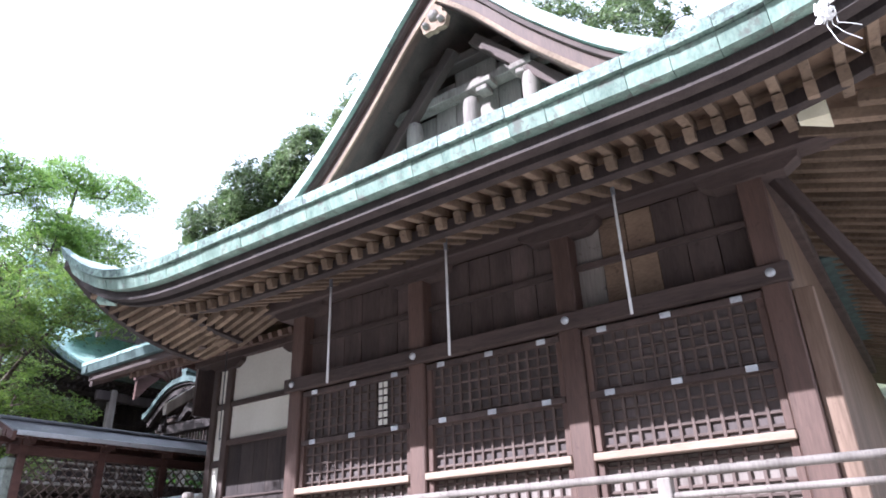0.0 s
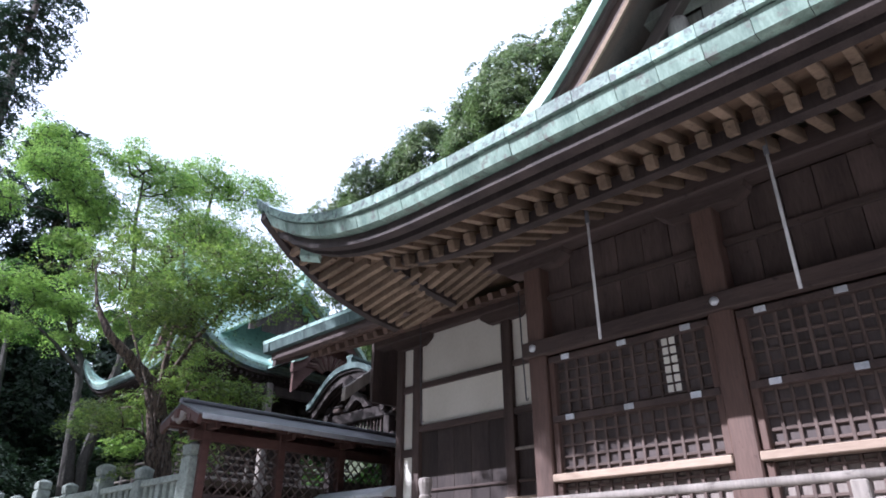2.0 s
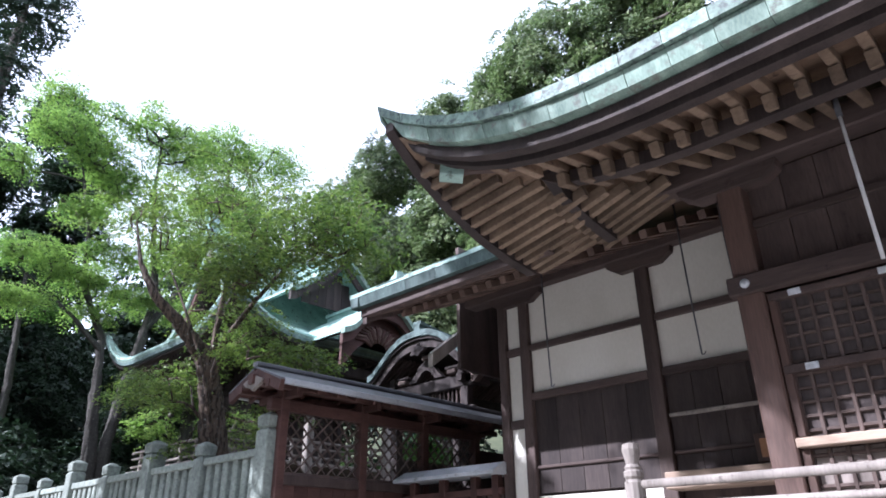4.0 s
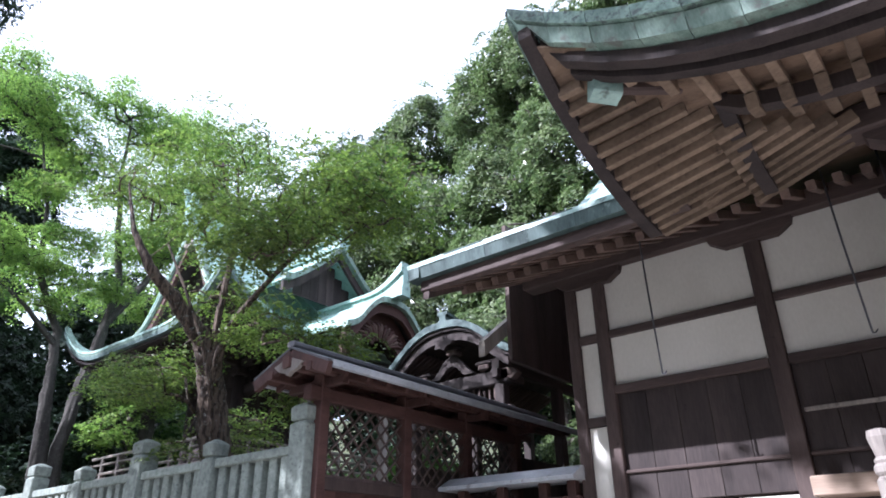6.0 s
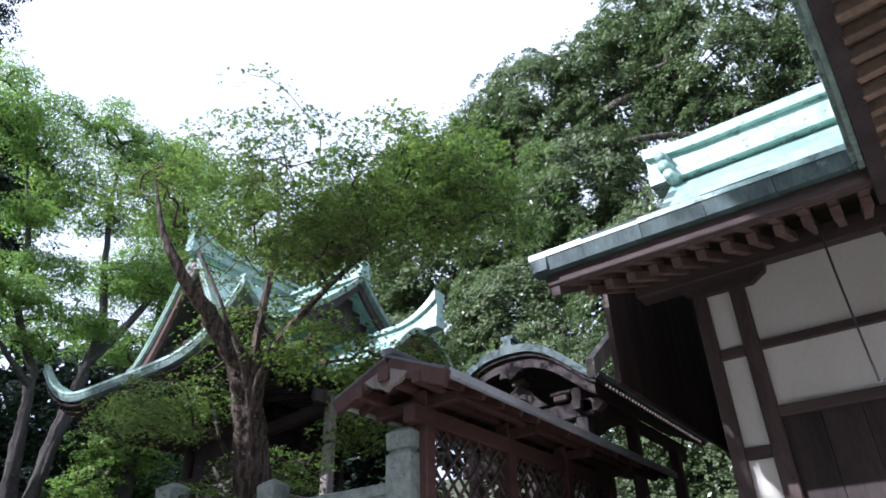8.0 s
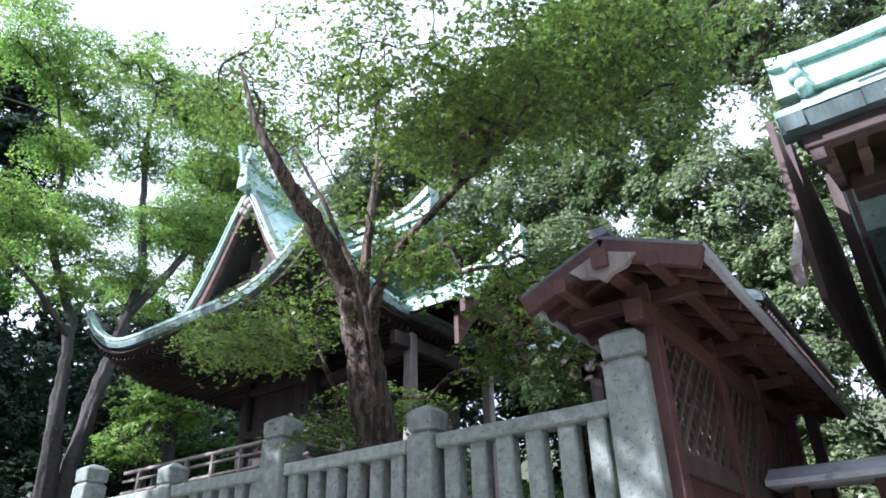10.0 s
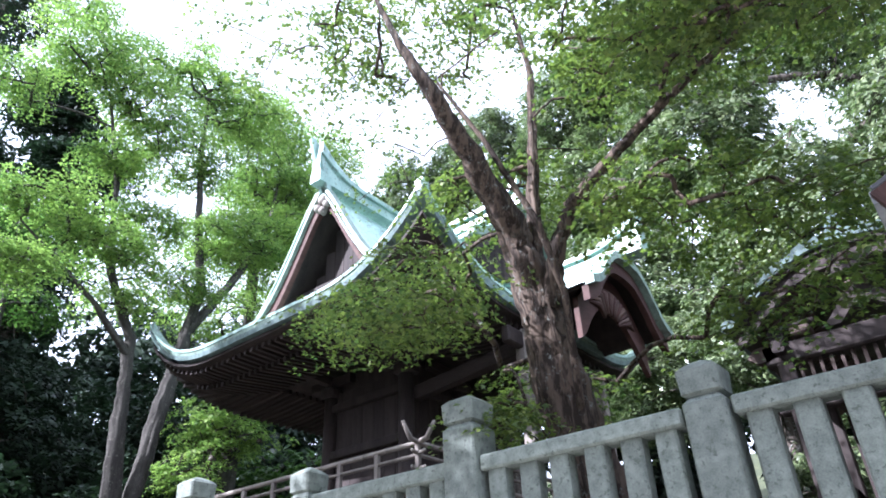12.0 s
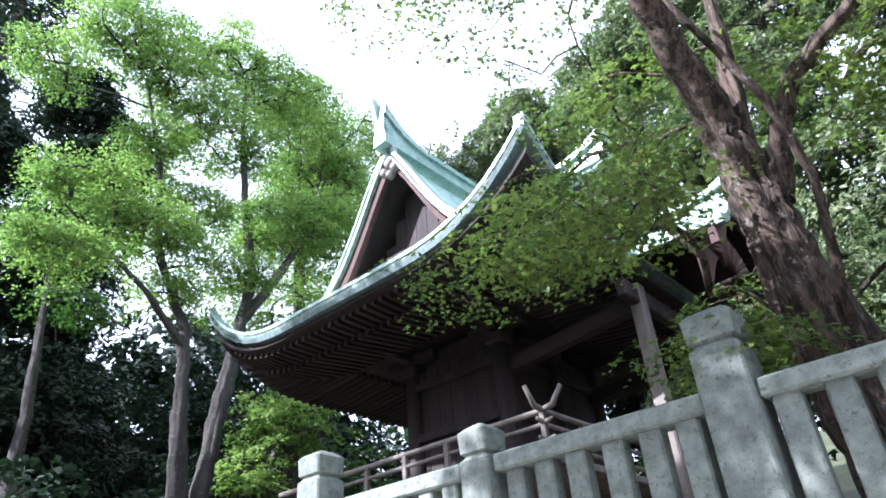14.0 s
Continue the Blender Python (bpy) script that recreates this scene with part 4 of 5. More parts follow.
bar("ridge_pole", (RX, 4.55, 3.52), (RX, 9.6, 3.52), 0.10, 0.12, M_GATE, rf, "ridge pole")
extrude_profile("gable_carving", [(RX - 0.22, 3.50), (RX, 3.58), (RX + 0.22, 3.50), (RX + 0.14, 3.44), (RX + 0.05, 3.42), (RX, 3.38), (RX - 0.05, 3.42), (RX - 0.14, 3.44)], "y", 4.585, 4.635, M_GREYWOOD, rf, "pale carved gable ornament")
LX = -11.58
for y in (5.0, 6.28, 7.45, 8.6):
    block("post", LX - 0.07, LX + 0.07, y - 0.06, y + 0.06, 1.5, 3.46, M_GATE, rf, "reddish timber post", 0.008)
    bar("bracket_arm", (RX - 0.42, y, 3.36), (RX + 0.42, y, 3.36), 0.08, 0.09, M_GATE, rf)
block("beam", LX - 0.06, LX + 0.06, 4.8, 8.7, 3.18, 3.32, M_GATE, rf, "reddish beam", 0.008)
block("rail", LX - 0.05, LX + 0.05, 5.0, 8.6, 2.32, 2.44, M_WOOD, rf, "lower rail", 0.008)
n = 0
for y0, y1 in ((5.06, 6.22), (6.34, 7.39), (7.51, 8.54)):
    lat = block("lattice_panel", LX - 0.03, LX + 0.03, y0, y1, 2.42, 2.47, M_WOOD, rf, "diamond lattice of thin grey bars", 0.0)
    z0, z1 = 2.46, 3.18
    k = -8
    while k < 10:
        for s in (1, -1):
            c0 = y0 + k * 0.165
            ya, yb = max(y0, c0), min(y1, c0 + (z1 - z0))
            if yb - ya > 0.03:
                za, zb = z0 + (ya - c0), z0 + (yb - c0)
                if s < 0:
                    ya, yb = y0 + y1 - ya, y0 + y1 - yb
                bar("lattice_bar", (LX + 0.012 * s, ya, za), (LX + 0.012 * s, yb, zb), 0.026, 0.018, M_LATTICE, lat, c=0.003)
        k += 1
    w = (y1 - y0) / 6
    for k in range(6):
        block("plank", LX - 0.015, LX + 0.015, y0 + k * w + 0.002, y0 + (k + 1) * w - 0.002, 1.5, 2.32, M_GATE, rf, bevel=0.002)

# low fence with a plank roof between hall and lattice fence
lf = thing("low_board_fence", -10.6, 7.0, 1.0, "low timber fence with a pale plank coping", "fence")
extrude_profile("coping", [(6.80, 2.47), (7.02, 2.58), (7.25, 2.47), (7.25, 2.43), (6.80, 2.43)], "x", -11.5, -9.72, M_TIN, lf, "pale grey sheet coping")
for x in (-11.3, -10.75, -10.2, -9.85):
    block("post", x - 0.05, x + 0.05, 6.97, 7.07, 0.0, 2.44, M_GATE, lf, "", 0.006)
block("rail", -11.5, -9.76, 6.98, 7.06, 2.2, 2.28, M_GATE, lf, "", 0.006)
for k in range(18):
    x = -11.45 + k * 0.095
    block("slat", x, x + 0.07, 7.03, 7.05, 0.3, 2.2, M_WOOD, lf, bevel=0.002)

# ---- stone fence ----
sf = thing("stone_fence", -17.0, 4.92, 1.55, "weathered grey granite fence of square posts and slats", "fence")


def stone_post(x, w, top, h0):
    """A square post with a grooved neck and a low pyramid cap."""
    a = w / 2
    prof = [(a, h0), (a, top - 0.235), (a - 0.02, top - 0.215), (a - 0.03, top - 0.20), (a - 0.005, top - 0.185), (a + 0.002, top - 0.06), (a - 0.03, top - 0.03), (a * 0.25, top)]
    v, f = [], []
    for r, z in prof:
        c = min(0.012, r * 0.3)
        v += [(x + sx, 4.945 + sy, z) for sx, sy in ((-r + c, -r), (r - c, -r), (r, -r + c), (r, r - c), (r - c, r), (-r + c, r), (-r, r - c), (-r, -r + c))]
    for i in range(len(prof) - 1):
        f += [(i * 8 + k, i * 8 + (k + 1) % 8, i * 8 + 8 + (k + 1) % 8, i * 8 + 8 + k) for k in range(8)]
    f.append(tuple(range(len(prof) * 8 - 8, len(prof) * 8)))
    piece("post", mesh_of("post", v, f, M_STONE), sf)


random.seed(21)
xs = [-11.71 - 1.575 * i for i in range(8)]
for i, x in enumerate(xs):
    tall = i % 2 == 0
    stone_post(x, 0.255 if tall else 0.22, 3.18 if tall else 2.99, 1.5)
    if i + 1 < len(xs):
        x1 = x - 0.13
        x0 = xs[i + 1] + 0.13
        block("rail", x0, x1, 4.86, 5.03, 2.66, 2.76 + random.uniform(-0.006, 0.006), M_STONE, sf, "", 0.012)
        for k in range(6):
            c = x0 + (x1 - x0) * (k + 0.5) / 6
            w = 0.125 + random.uniform(-0.008, 0.008)
            m = pose(c, 4.945 + random.uniform(-0.008, 0.008), 1.5, 0, random.uniform(-0.6, 0.6), random.uniform(-2, 2))
            piece("slat", bar_mesh("slat", 0.125, 0.11, 1.165, 0.012, M_STONE), sf, "", m)
block("base_course", -23.0, -11.45, 4.78, 5.12, 1.545, 1.70, M_STONE, sf, "granite base course", 0.015)

# ---- main sanctuary ----
ms = thing("main_sanctuary", -20.3, 11.0, 1.55, "dark timber main sanctuary with sweeping green copper roof", "building")
SX0, SX1, SY0, SY1, SE, SC, SA = -23.6, -16.85, 6.9, 13.9, 6.2, -20.1, 10.4
ms_rise = curve([(0, 0), (1.2, 0.5), (2.0, 1.0), (2.6, 1.85), (3.1, 2.7), (3.42, 3.12)])


def ms_lift(s):
    return 1.02 * max(0.0, 1 - max(s, 0) / 2.3) ** 2.6


def ms_height(x, y):
    dx, dy = min(x - SX0, SX1 - x), min(y - SY0, SY1 - y)
    d = max(min(dx, dy), 0)
    return SE + ms_rise(d) + ms_lift(max(dx, dy) + d)


sroof = sheet("roof", steps(SX0, SX1, 40), steps(SY0, 8.6, 10) + steps(8.9, 12.3, 8) + steps(12.6, SY1, 5), ms_height, 0.05, M_COPPER, ms, "green copper hip roof", keep=lambda x, y: min(x - SX0, SX1 - x) < 1.8 or y < 8.6 or y > 12.3)
sheet("upper_roof", steps(SX0 + 1.5, SC, 10) + steps(SC, SX1 - 1.5, 10)[1:], steps(7.9, 13.0, 5), lambda x, y: SE + ms_rise(min(x - SX0, SX1 - x)), 0.06, M_COPPER, ms, "steep green copper main roof")
# linings, soffit and body of the sanctuary: shade painted in as darker wood
sheet("roof_lining", steps(SX0 + 1.5, SC, 10) + steps(SC, SX1 - 1.5, 10)[1:], steps(7.95, 12.9, 3), lambda x, y: SE - 0.07 + ms_rise(min(x - SX0, SX1 - x)), 0.05, M_WOOD_SHADED, ms, "dark boards under the main roof")
for path in ([((x, SY0, SE + ms_lift(min(x - SX0, SX1 - x))), (0, -1, 0)) for x in steps(SX0, SX1, 22)],
             [((SX1, y, SE + ms_lift(min(y - SY0, SY1 - y))), (1, 0, 0)) for y in steps(SY0, SY1, 22)],
             [((SX0, y, SE + ms_lift(min(y - SY0, SY1 - y))), (-1, 0, 0)) for y in steps(SY0, SY1, 22)]):
    copper_row(sroof, path, 0.12, 0.14, 0.03, M_COPPER_EDGE)
    copper_row(sroof, path, 0.07, 0.16, 0.02, M_COPPER_DARK, name="copper_lower_sheet", drop=0.124)


def ms_soffit(x, y):
    dx, dy = min(x - SX0, SX1 - x), min(y - SY0, SY1 - y)
    d = max(min(dx, dy), 0)
    return SE - 0.20 - 0.10 * min(d, 0.6) + 0.12 * max(d - 0.6, 0) + 0.9 * ms_lift(max(dx, dy) + 0.4 * d)


sheet("soffit", steps(SX0 + 0.1, SX1 - 0.1, 30), steps(SY0 + 0.1, 9.0, 8) + steps(9.4, SY1 - 0.1, 10), ms_soffit, 0.05, M_WOOD_SHADED, sroof, "dark soffit boards")


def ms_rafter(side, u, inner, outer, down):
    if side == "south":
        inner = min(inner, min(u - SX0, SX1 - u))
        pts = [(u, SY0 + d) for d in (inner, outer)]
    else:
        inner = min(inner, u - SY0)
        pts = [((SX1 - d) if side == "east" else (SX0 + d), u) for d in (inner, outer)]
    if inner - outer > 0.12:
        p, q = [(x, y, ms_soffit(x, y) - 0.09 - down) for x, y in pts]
        bar("rafter", p, q, 0.06, 0.08, M_WOOD_SHADED, sroof, c=0.004)


for i in range(42):
    ms_rafter("south", SX0 + 0.3 + i * 0.149, 0.8, 0.22, 0.0)
    ms_rafter("south", SX0 + 0.3 + i * 0.149, 1.7, 0.65, 0.08)
for i in range(30):
    ms_rafter("east", SY0 + 0.3 + i * 0.16, 0.8, 0.22, 0.0)
    ms_rafter("east", SY0 + 0.3 + i * 0.16, 1.7, 0.65, 0.08)
    ms_rafter("west", SY0 + 0.3 + i * 0.16, 1.7, 0.22, 0.0)
for x in (-23.1, -17.6):
    bar("hip_rafter", (x + (0.9 if x < -20 else -0.9), SY0 + 1.5, SE - 0.25), (x, SY0 + 0.5, SE + 0.1), 0.14, 0.18, M_WOOD_SHADED, sroof, c=0.012)
ms_gable = curve([(0, 9.25), (0.3, 8.8), (0.7, 8.1), (1.25, 7.28), (1.9, 6.85), (2.4, 6.7)])
us = steps(-2.1, 2.1, 28)
bargeboard("gable_edge", "y", 7.88, 0.16, SC, lambda u: ms_gable(u) + 0.06, 0.13, us, M_COPPER_EDGE, sroof, "pale copper gable edge")
bargeboard("bargeboard", "y", 7.95, 0.10, SC, lambda u: ms_gable(u) - 0.07, 0.30, us, M_GATE, sroof, "curved reddish bargeboard")
for u in steps(-1.2, 1.2, 10)[:-1]:
    block("gable_plank", SC + u, SC + u + 0.232, 8.5, 8.53, 6.6, max(6.8, min(ms_gable(abs(u)), ms_gable(abs(u + 0.24))) - 0.3), M_WOOD_SHADED, sroof, bevel=0.002)
block("gable_beam", SC - 1.3, SC + 1.3, 8.30, 8.5, 7.30, 7.44, M_WOOD_SHADED, sroof, "cross beam in the gable")
for k, (u, z, r) in enumerate(((0, 8.92, 0.12), (-0.12, 8.78, 0.09), (0.12, 8.78, 0.09), (0.02, 8.68, 0.09))):
    v, f = tube([(SC + u, 7.96, z), (SC + u, 7.86, z)], [r, r * 0.7], 9)
    piece("carved_pendant", mesh_of("carved_pendant", v, f, M_GREYWOOD, True), sroof, "carved pendant")
ridge_beam("roof_ridge", "y", 7.7, 13.1, SC, 9.22, 0.22, 0.32, ms, 0.55, "copper ridge with swept-up end")
bar("ridge_finial", (SC - 0.05, 7.95, 9.1), (SC - 0.05, 7.62, 10.2), 0.09, 0.14, M_COPPER, ms, "copper horn finial", c=0.01)
bar("ridge_finial", (SC + 0.1, 7.95, 9.1), (SC + 0.1, 7.75, 9.75), 0.07, 0.12, M_COPPER, ms, "copper horn finial", c=0.01)
# dormer gable on the front slope and curved porch roof
dg = lambda u: 8.78 - 1.05 * min(u, 1.5) + 0.14 * min(u, 1.5) ** 2
sheet("dormer_roof", steps(-19.6, -17.5, 5), steps(SA - 1.6, SA + 1.6, 14), lambda x, y: dg(abs(y - SA)), 0.06, M_COPPER, ms, "copper dormer roof")
bargeboard("dormer_edge", "x", -17.5, 0.14, SA, lambda u: dg(u) + 0.05, 0.14, steps(-1.65, 1.65, 16), M_COPPER_EDGE, ms, "pale dormer edge")
bargeboard("dormer_board", "x", -17.58, 0.08, SA, lambda u: dg(u) - 0.09, 0.22, steps(-1.6, 1.6, 16), M_WOOD_SHADED, ms, "dark dormer bargeboard")
for u in steps(-1.0, 1.0, 8)[:-1]:
    block("dormer_plank", -17.95, -17.92, SA + u + 0.003, SA + u + 0.247, 7.4, max(7.5, min(dg(abs(u)), dg(abs(u + 0.25))) - 0.1), M_WOOD_SHADED, ms, bevel=0.002)
ridge_beam("dormer_ridge", "x", -17.33, -19.6, SA, 8.72, 0.26, 0.30, ms, 0.35, "copper dormer ridge with turned-up end")
pk = curve([(0, 6.95), (0.4, 6.88), (0.75, 6.58), (1.0, 6.28), (1.35, 6.1), (2.0, 6.05)])
sheet("porch_roof", steps(-18.0, -15.72, 6), steps(SA - 1.35, SA + 1.35, 28), lambda x, y: pk(abs(y - SA)), 0.05, M_COPPER, ms, "undulating copper porch roof")
sheet("porch_lining", steps(-18.0, -15.86, 4), steps(SA - 1.3, SA + 1.3, 28), lambda x, y: pk(abs(y - SA)) - 0.06, 0.03, M_WOOD_SHADED, ms, "dark boards under the porch roof")
bargeboard("porch_edge", "x", -15.76, 0.14, SA, lambda u: pk(u) + 0.03, 0.13, steps(-1.36, 1.36, 28), M_COPPER_EDGE, ms, "copper porch gable edge")
bargeboard("porch_board", "x", -15.84, 0.10, SA, lambda u: pk(u) - 0.10, 0.22, steps(-1.32, 1.32, 28), M_GATE, ms, "curved reddish porch bargeboard")
ridge_beam("porch_ridge", "x", -15.3, -18.0, SA, 6.95, 0.22, 0.28, ms, 0.5, "copper porch ridge with turned-up end")
bargeboard("porch_infill", "x", -16.12, 0.08, SA, lambda u: pk(u) - 0.2, 0.62, steps(-1.1, 1.1, 20), M_GATE, ms, "reddish carved infill")
for k in range(15):
    w = math.pi * (k + 0.5) / 15
    v, f = tube([(-16.06, SA + 0.22 * math.cos(w), 5.98 + 0.12 * math.sin(w)), (-16.0, SA + 0.5 * math.cos(w), 6.05 + 0.36 * math.sin(w)), (-16.04, SA + 0.74 * math.cos(w), 6.02 + 0.48 * math.sin(w))], [0.03, 0.045, 0.02], 6)
    piece("porch_carving", mesh_of("porch_carving", v, f, M_RAFTER_DARK if k % 2 else M_GATE, True), ms, "fan-shaped carved relief")
for y in (SA - 1.15, SA + 1.15):
    block("porch_pillar", -17.08, -16.9, y - 0.09, y + 0.09, 1.55, 5.75, M_GREYWOOD, ms, "grey square porch pillar", 0.02)
    bar("porch_beam", (-19.1, y, 5.3), (-16.95, y, 5.5), 0.16, 0.22, M_WOOD_SHADED, ms, "curved tie beam")
block("porch_beam", -17.06, -16.92, SA - 1.6, SA + 1.6, 5.45, 5.7, M_WOOD_SHADED, ms, "dark porch beam", 0.02)
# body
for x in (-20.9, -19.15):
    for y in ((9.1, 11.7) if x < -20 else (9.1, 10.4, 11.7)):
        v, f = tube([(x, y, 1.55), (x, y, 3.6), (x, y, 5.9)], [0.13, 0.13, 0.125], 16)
        piece("round_pillar", mesh_of("round_pillar", v, f, M_WOOD_SHADED, True), ms, "round weathered pillar")
        block("capital", x - 0.16, x + 0.16, y - 0.16, y + 0.16, 5.62, 5.80, M_WOOD_SHADED, ms, "bracket block", 0.03)
        bar("bracket_arm", (x - 0.5, y, 5.9), (x + 0.5, y, 5.9), 0.14, 0.16, M_WOOD_SHADED, ms)
        bar("bracket_arm", (x, y - 0.75, 5.95), (x, y + 0.3, 5.9), 0.14, 0.16, M_WOOD_SHADED, ms)
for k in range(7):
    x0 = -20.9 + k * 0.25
    block("wall_plank", x0, x0 + 0.244, 9.12, 9.16, 3.5, 5.7, M_WOOD_SHADED, ms, bevel=0.003)
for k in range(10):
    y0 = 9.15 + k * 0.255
    block("wall_plank", -19.19, -19.15, y0, y0 + 0.249, 3.5, 5.7, M_WOOD_SHADED, ms, bevel=0.003)
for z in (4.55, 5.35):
    block("tie_rail", -21.0, -19.05, 9.02, 9.14, z, z + 0.13, M_WOOD_SHADED, ms, "dark tie rail", 0.01)
    block("tie_rail", -19.21, -19.09, 9.1, 11.7, z, z + 0.13, M_WOOD_SHADED, ms, "dark tie rail", 0.01)
block("core", -20.85, -19.22, 9.2, 11.7, 1.55, 6.0, M_WOOD_SHADED, ms, "dark inner body", 0.0)
block("veranda_floor", -22.4, -17.65, 7.6, 13.2, 3.42, 3.50, M_GREYWOOD, ms, "veranda floor", 0.01)
for x in (-22.2, -20.9, -19.3, -17.9):
    block("veranda_post", x - 0.08, x + 0.08, 7.8, 7.96, 1.55, 3.43, M_WOOD_SHADED, ms, "", 0.01)
for z, r in ((3.97, 0.034), (3.82, 0.026), (3.62, 0.03)):
    ext = 0.28 if z > 3.9 else 0.12
    v, f = tube([(-22.4, 7.72, z), (-20, 7.72, z), (-17.8, 7.72, z), (-17.72 + ext * 0.5, 7.72, z + 0.03), (-17.72 + ext, 7.72, z + (0.22 if z > 3.9 else 0.05))], [r, r, r, r, r * 0.7], 8)
    piece("veranda_rail", mesh_of("veranda_rail", v, f, M_GREYWOOD, True), ms, "grey rail with upturned end")
    v, f = tube([(-17.72, 12.5, z), (-17.72, 9, z), (-17.72, 7.8, z), (-17.72, 7.72 - ext * 0.5, z + 0.03), (-17.72, 7.72 - ext, z + (0.22 if z > 3.9 else 0.05))], [r, r, r, r, r * 0.7], 8)
    piece("veranda_rail", mesh_of("veranda_rail", v, f, M_GREYWOOD, True), ms, "grey rail with upturned end")
for k in range(7):
    x = -17.72 - k * 0.7
    block("rail_post", x - 0.03, x + 0.03, 7.69, 7.75, 3.5, 3.95, M_GREYWOOD, ms, "", 0.004)
for k in range(5):
    y = 7.72 + 0.8 * (k + 1)
    block("rail_post", -17.75, -17.69, y - 0.03, y + 0.03, 3.5, 3.95, M_GREYWOOD, ms, "", 0.004)

# ---- trees ----
def leaves_mesh(name, centres, normals, size, material, rs, slim=0.55, lobed=False):
    """Folded four-cornered leaves at the centres, facing about the normals."""
    c = np.asarray(centres, dtype=np.float64)
    n = len(c)
    nrm = normals + rs.normal(size=(n, 3)) * 0.36
    nrm /= np.linalg.norm(nrm, axis=1)[:, None]
    a = np.cross(nrm, rs.normal(size=(n, 3))); a /= np.linalg.norm(a, axis=1)[:, None] + 1e-9
    b = np.cross(nrm, a)
    s = (size * rs.uniform(0.55, 1.35, n))[:, None]
    v = np.stack([c - a * s * 0.5, c + b * s * slim * 0.5 + nrm * s * 0.10, c + a * s * 0.5 - nrm * s * 0.08, c - b * s * slim * 0.5 + nrm * s * 0.10], axis=1).reshape(-1, 3)
    me = bpy.data.meshes.new(name)
    if lobed:
        # three-lobed leaf: stalk, side lobe, notch, tip, notch, side lobe
        v = np.stack([c - a * s * 0.45, c - a * s * 0.02 + b * s * 0.55 - nrm * s * 0.12, c + a * s * 0.06 + b * s * 0.15, c + a * s * 0.62 - nrm * s * 0.10,
                      c + a * s * 0.06 - b * s * 0.15, c - a * s * 0.02 - b * s * 0.55 - nrm * s * 0.12], axis=1).reshape(-1, 3)
        me.vertices.add(6 * n); me.loops.add(6 * n); me.polygons.add(n)
        me.vertices.foreach_set("co", v.astype(np.float32).ravel())
        me.loops.foreach_set("vertex_index", np.arange(6 * n, dtype=np.int32))
        me.polygons.foreach_set("loop_start", np.arange(0, 6 * n, 6, dtype=np.int32))
        me.materials.append(material)
        me.update(calc_edges=True)
        return me
    me.vertices.add(4 * n); me.loops.add(4 * n); me.polygons.add(n)
    me.vertices.foreach_set("co", v.astype(np.float32).ravel())
    me.loops.foreach_set("vertex_index", np.arange(4 * n, dtype=np.int32))
    me.polygons.foreach_set("loop_start", np.arange(0, 4 * n, 4, dtype=np.int32))
    me.materials.append(material)
    me.update(calc_edges=True)
    return me


def sprays(blob, reach, per, rs, tilt, shell, thin):
    """Flat, drooping sprays of leaves spread over one mass of the crown: leaf places, facings, and the sprays' hearts."""
    cx, cy, cz, rx, ry, rz, n = blob
    d = rs.normal(size=(n, 3)); d /= np.linalg.norm(d, axis=1)[:, None]
    r = rs.uniform(shell, 1.0, n) ** 0.5 * (1 + 0.22 * np.sin(d[:, 0] * 5 + cx) * np.sin(d[:, 1] * 4 + cy) + 0.10 * rs.normal(size=n))
    hearts = np.array([cx, cy, cz]) + d * r[:, None] * np.array([rx, ry, rz])
    out, facing = [], []
    for h, w in zip(hearts, d):
        k = max(5, rs.poisson(per))
        R = reach * rs.uniform(0.55, 1.45)
        up = np.array([w[0] * tilt, w[1] * tilt, 1.0]) + rs.normal(size=3) * 0.16
        up /= np.linalg.norm(up)
        # the spray fans outwards from its heart in a few fingers
        u = np.array([w[0], w[1], 0.0]) + rs.normal(size=3) * 0.5
        u -= up * u.dot(up); u /= np.linalg.norm(u) + 1e-9
        v = np.cross(up, u)
        finger = rs.randint(0, 6, k)
        ang = (finger - 2.5) * 0.75 + rs.normal(size=k) * 0.16
        rad = R * np.sqrt(rs.uniform(0.02, 1, k)) * (1.15 - 0.10 * np.abs(finger - 2.5))
        q = h + u * (np.cos(ang) * rad)[:, None] + v * (np.sin(ang) * rad)[:, None] + up * (rs.normal(size=k) * thin * R)[:, None]
        q[:, 2] -= 0.28 * rad ** 2 / R
        out.append(q)
        facing.append(np.tile(up, (k, 1)))
    return np.concatenate(out), np.concatenate(facing), hearts


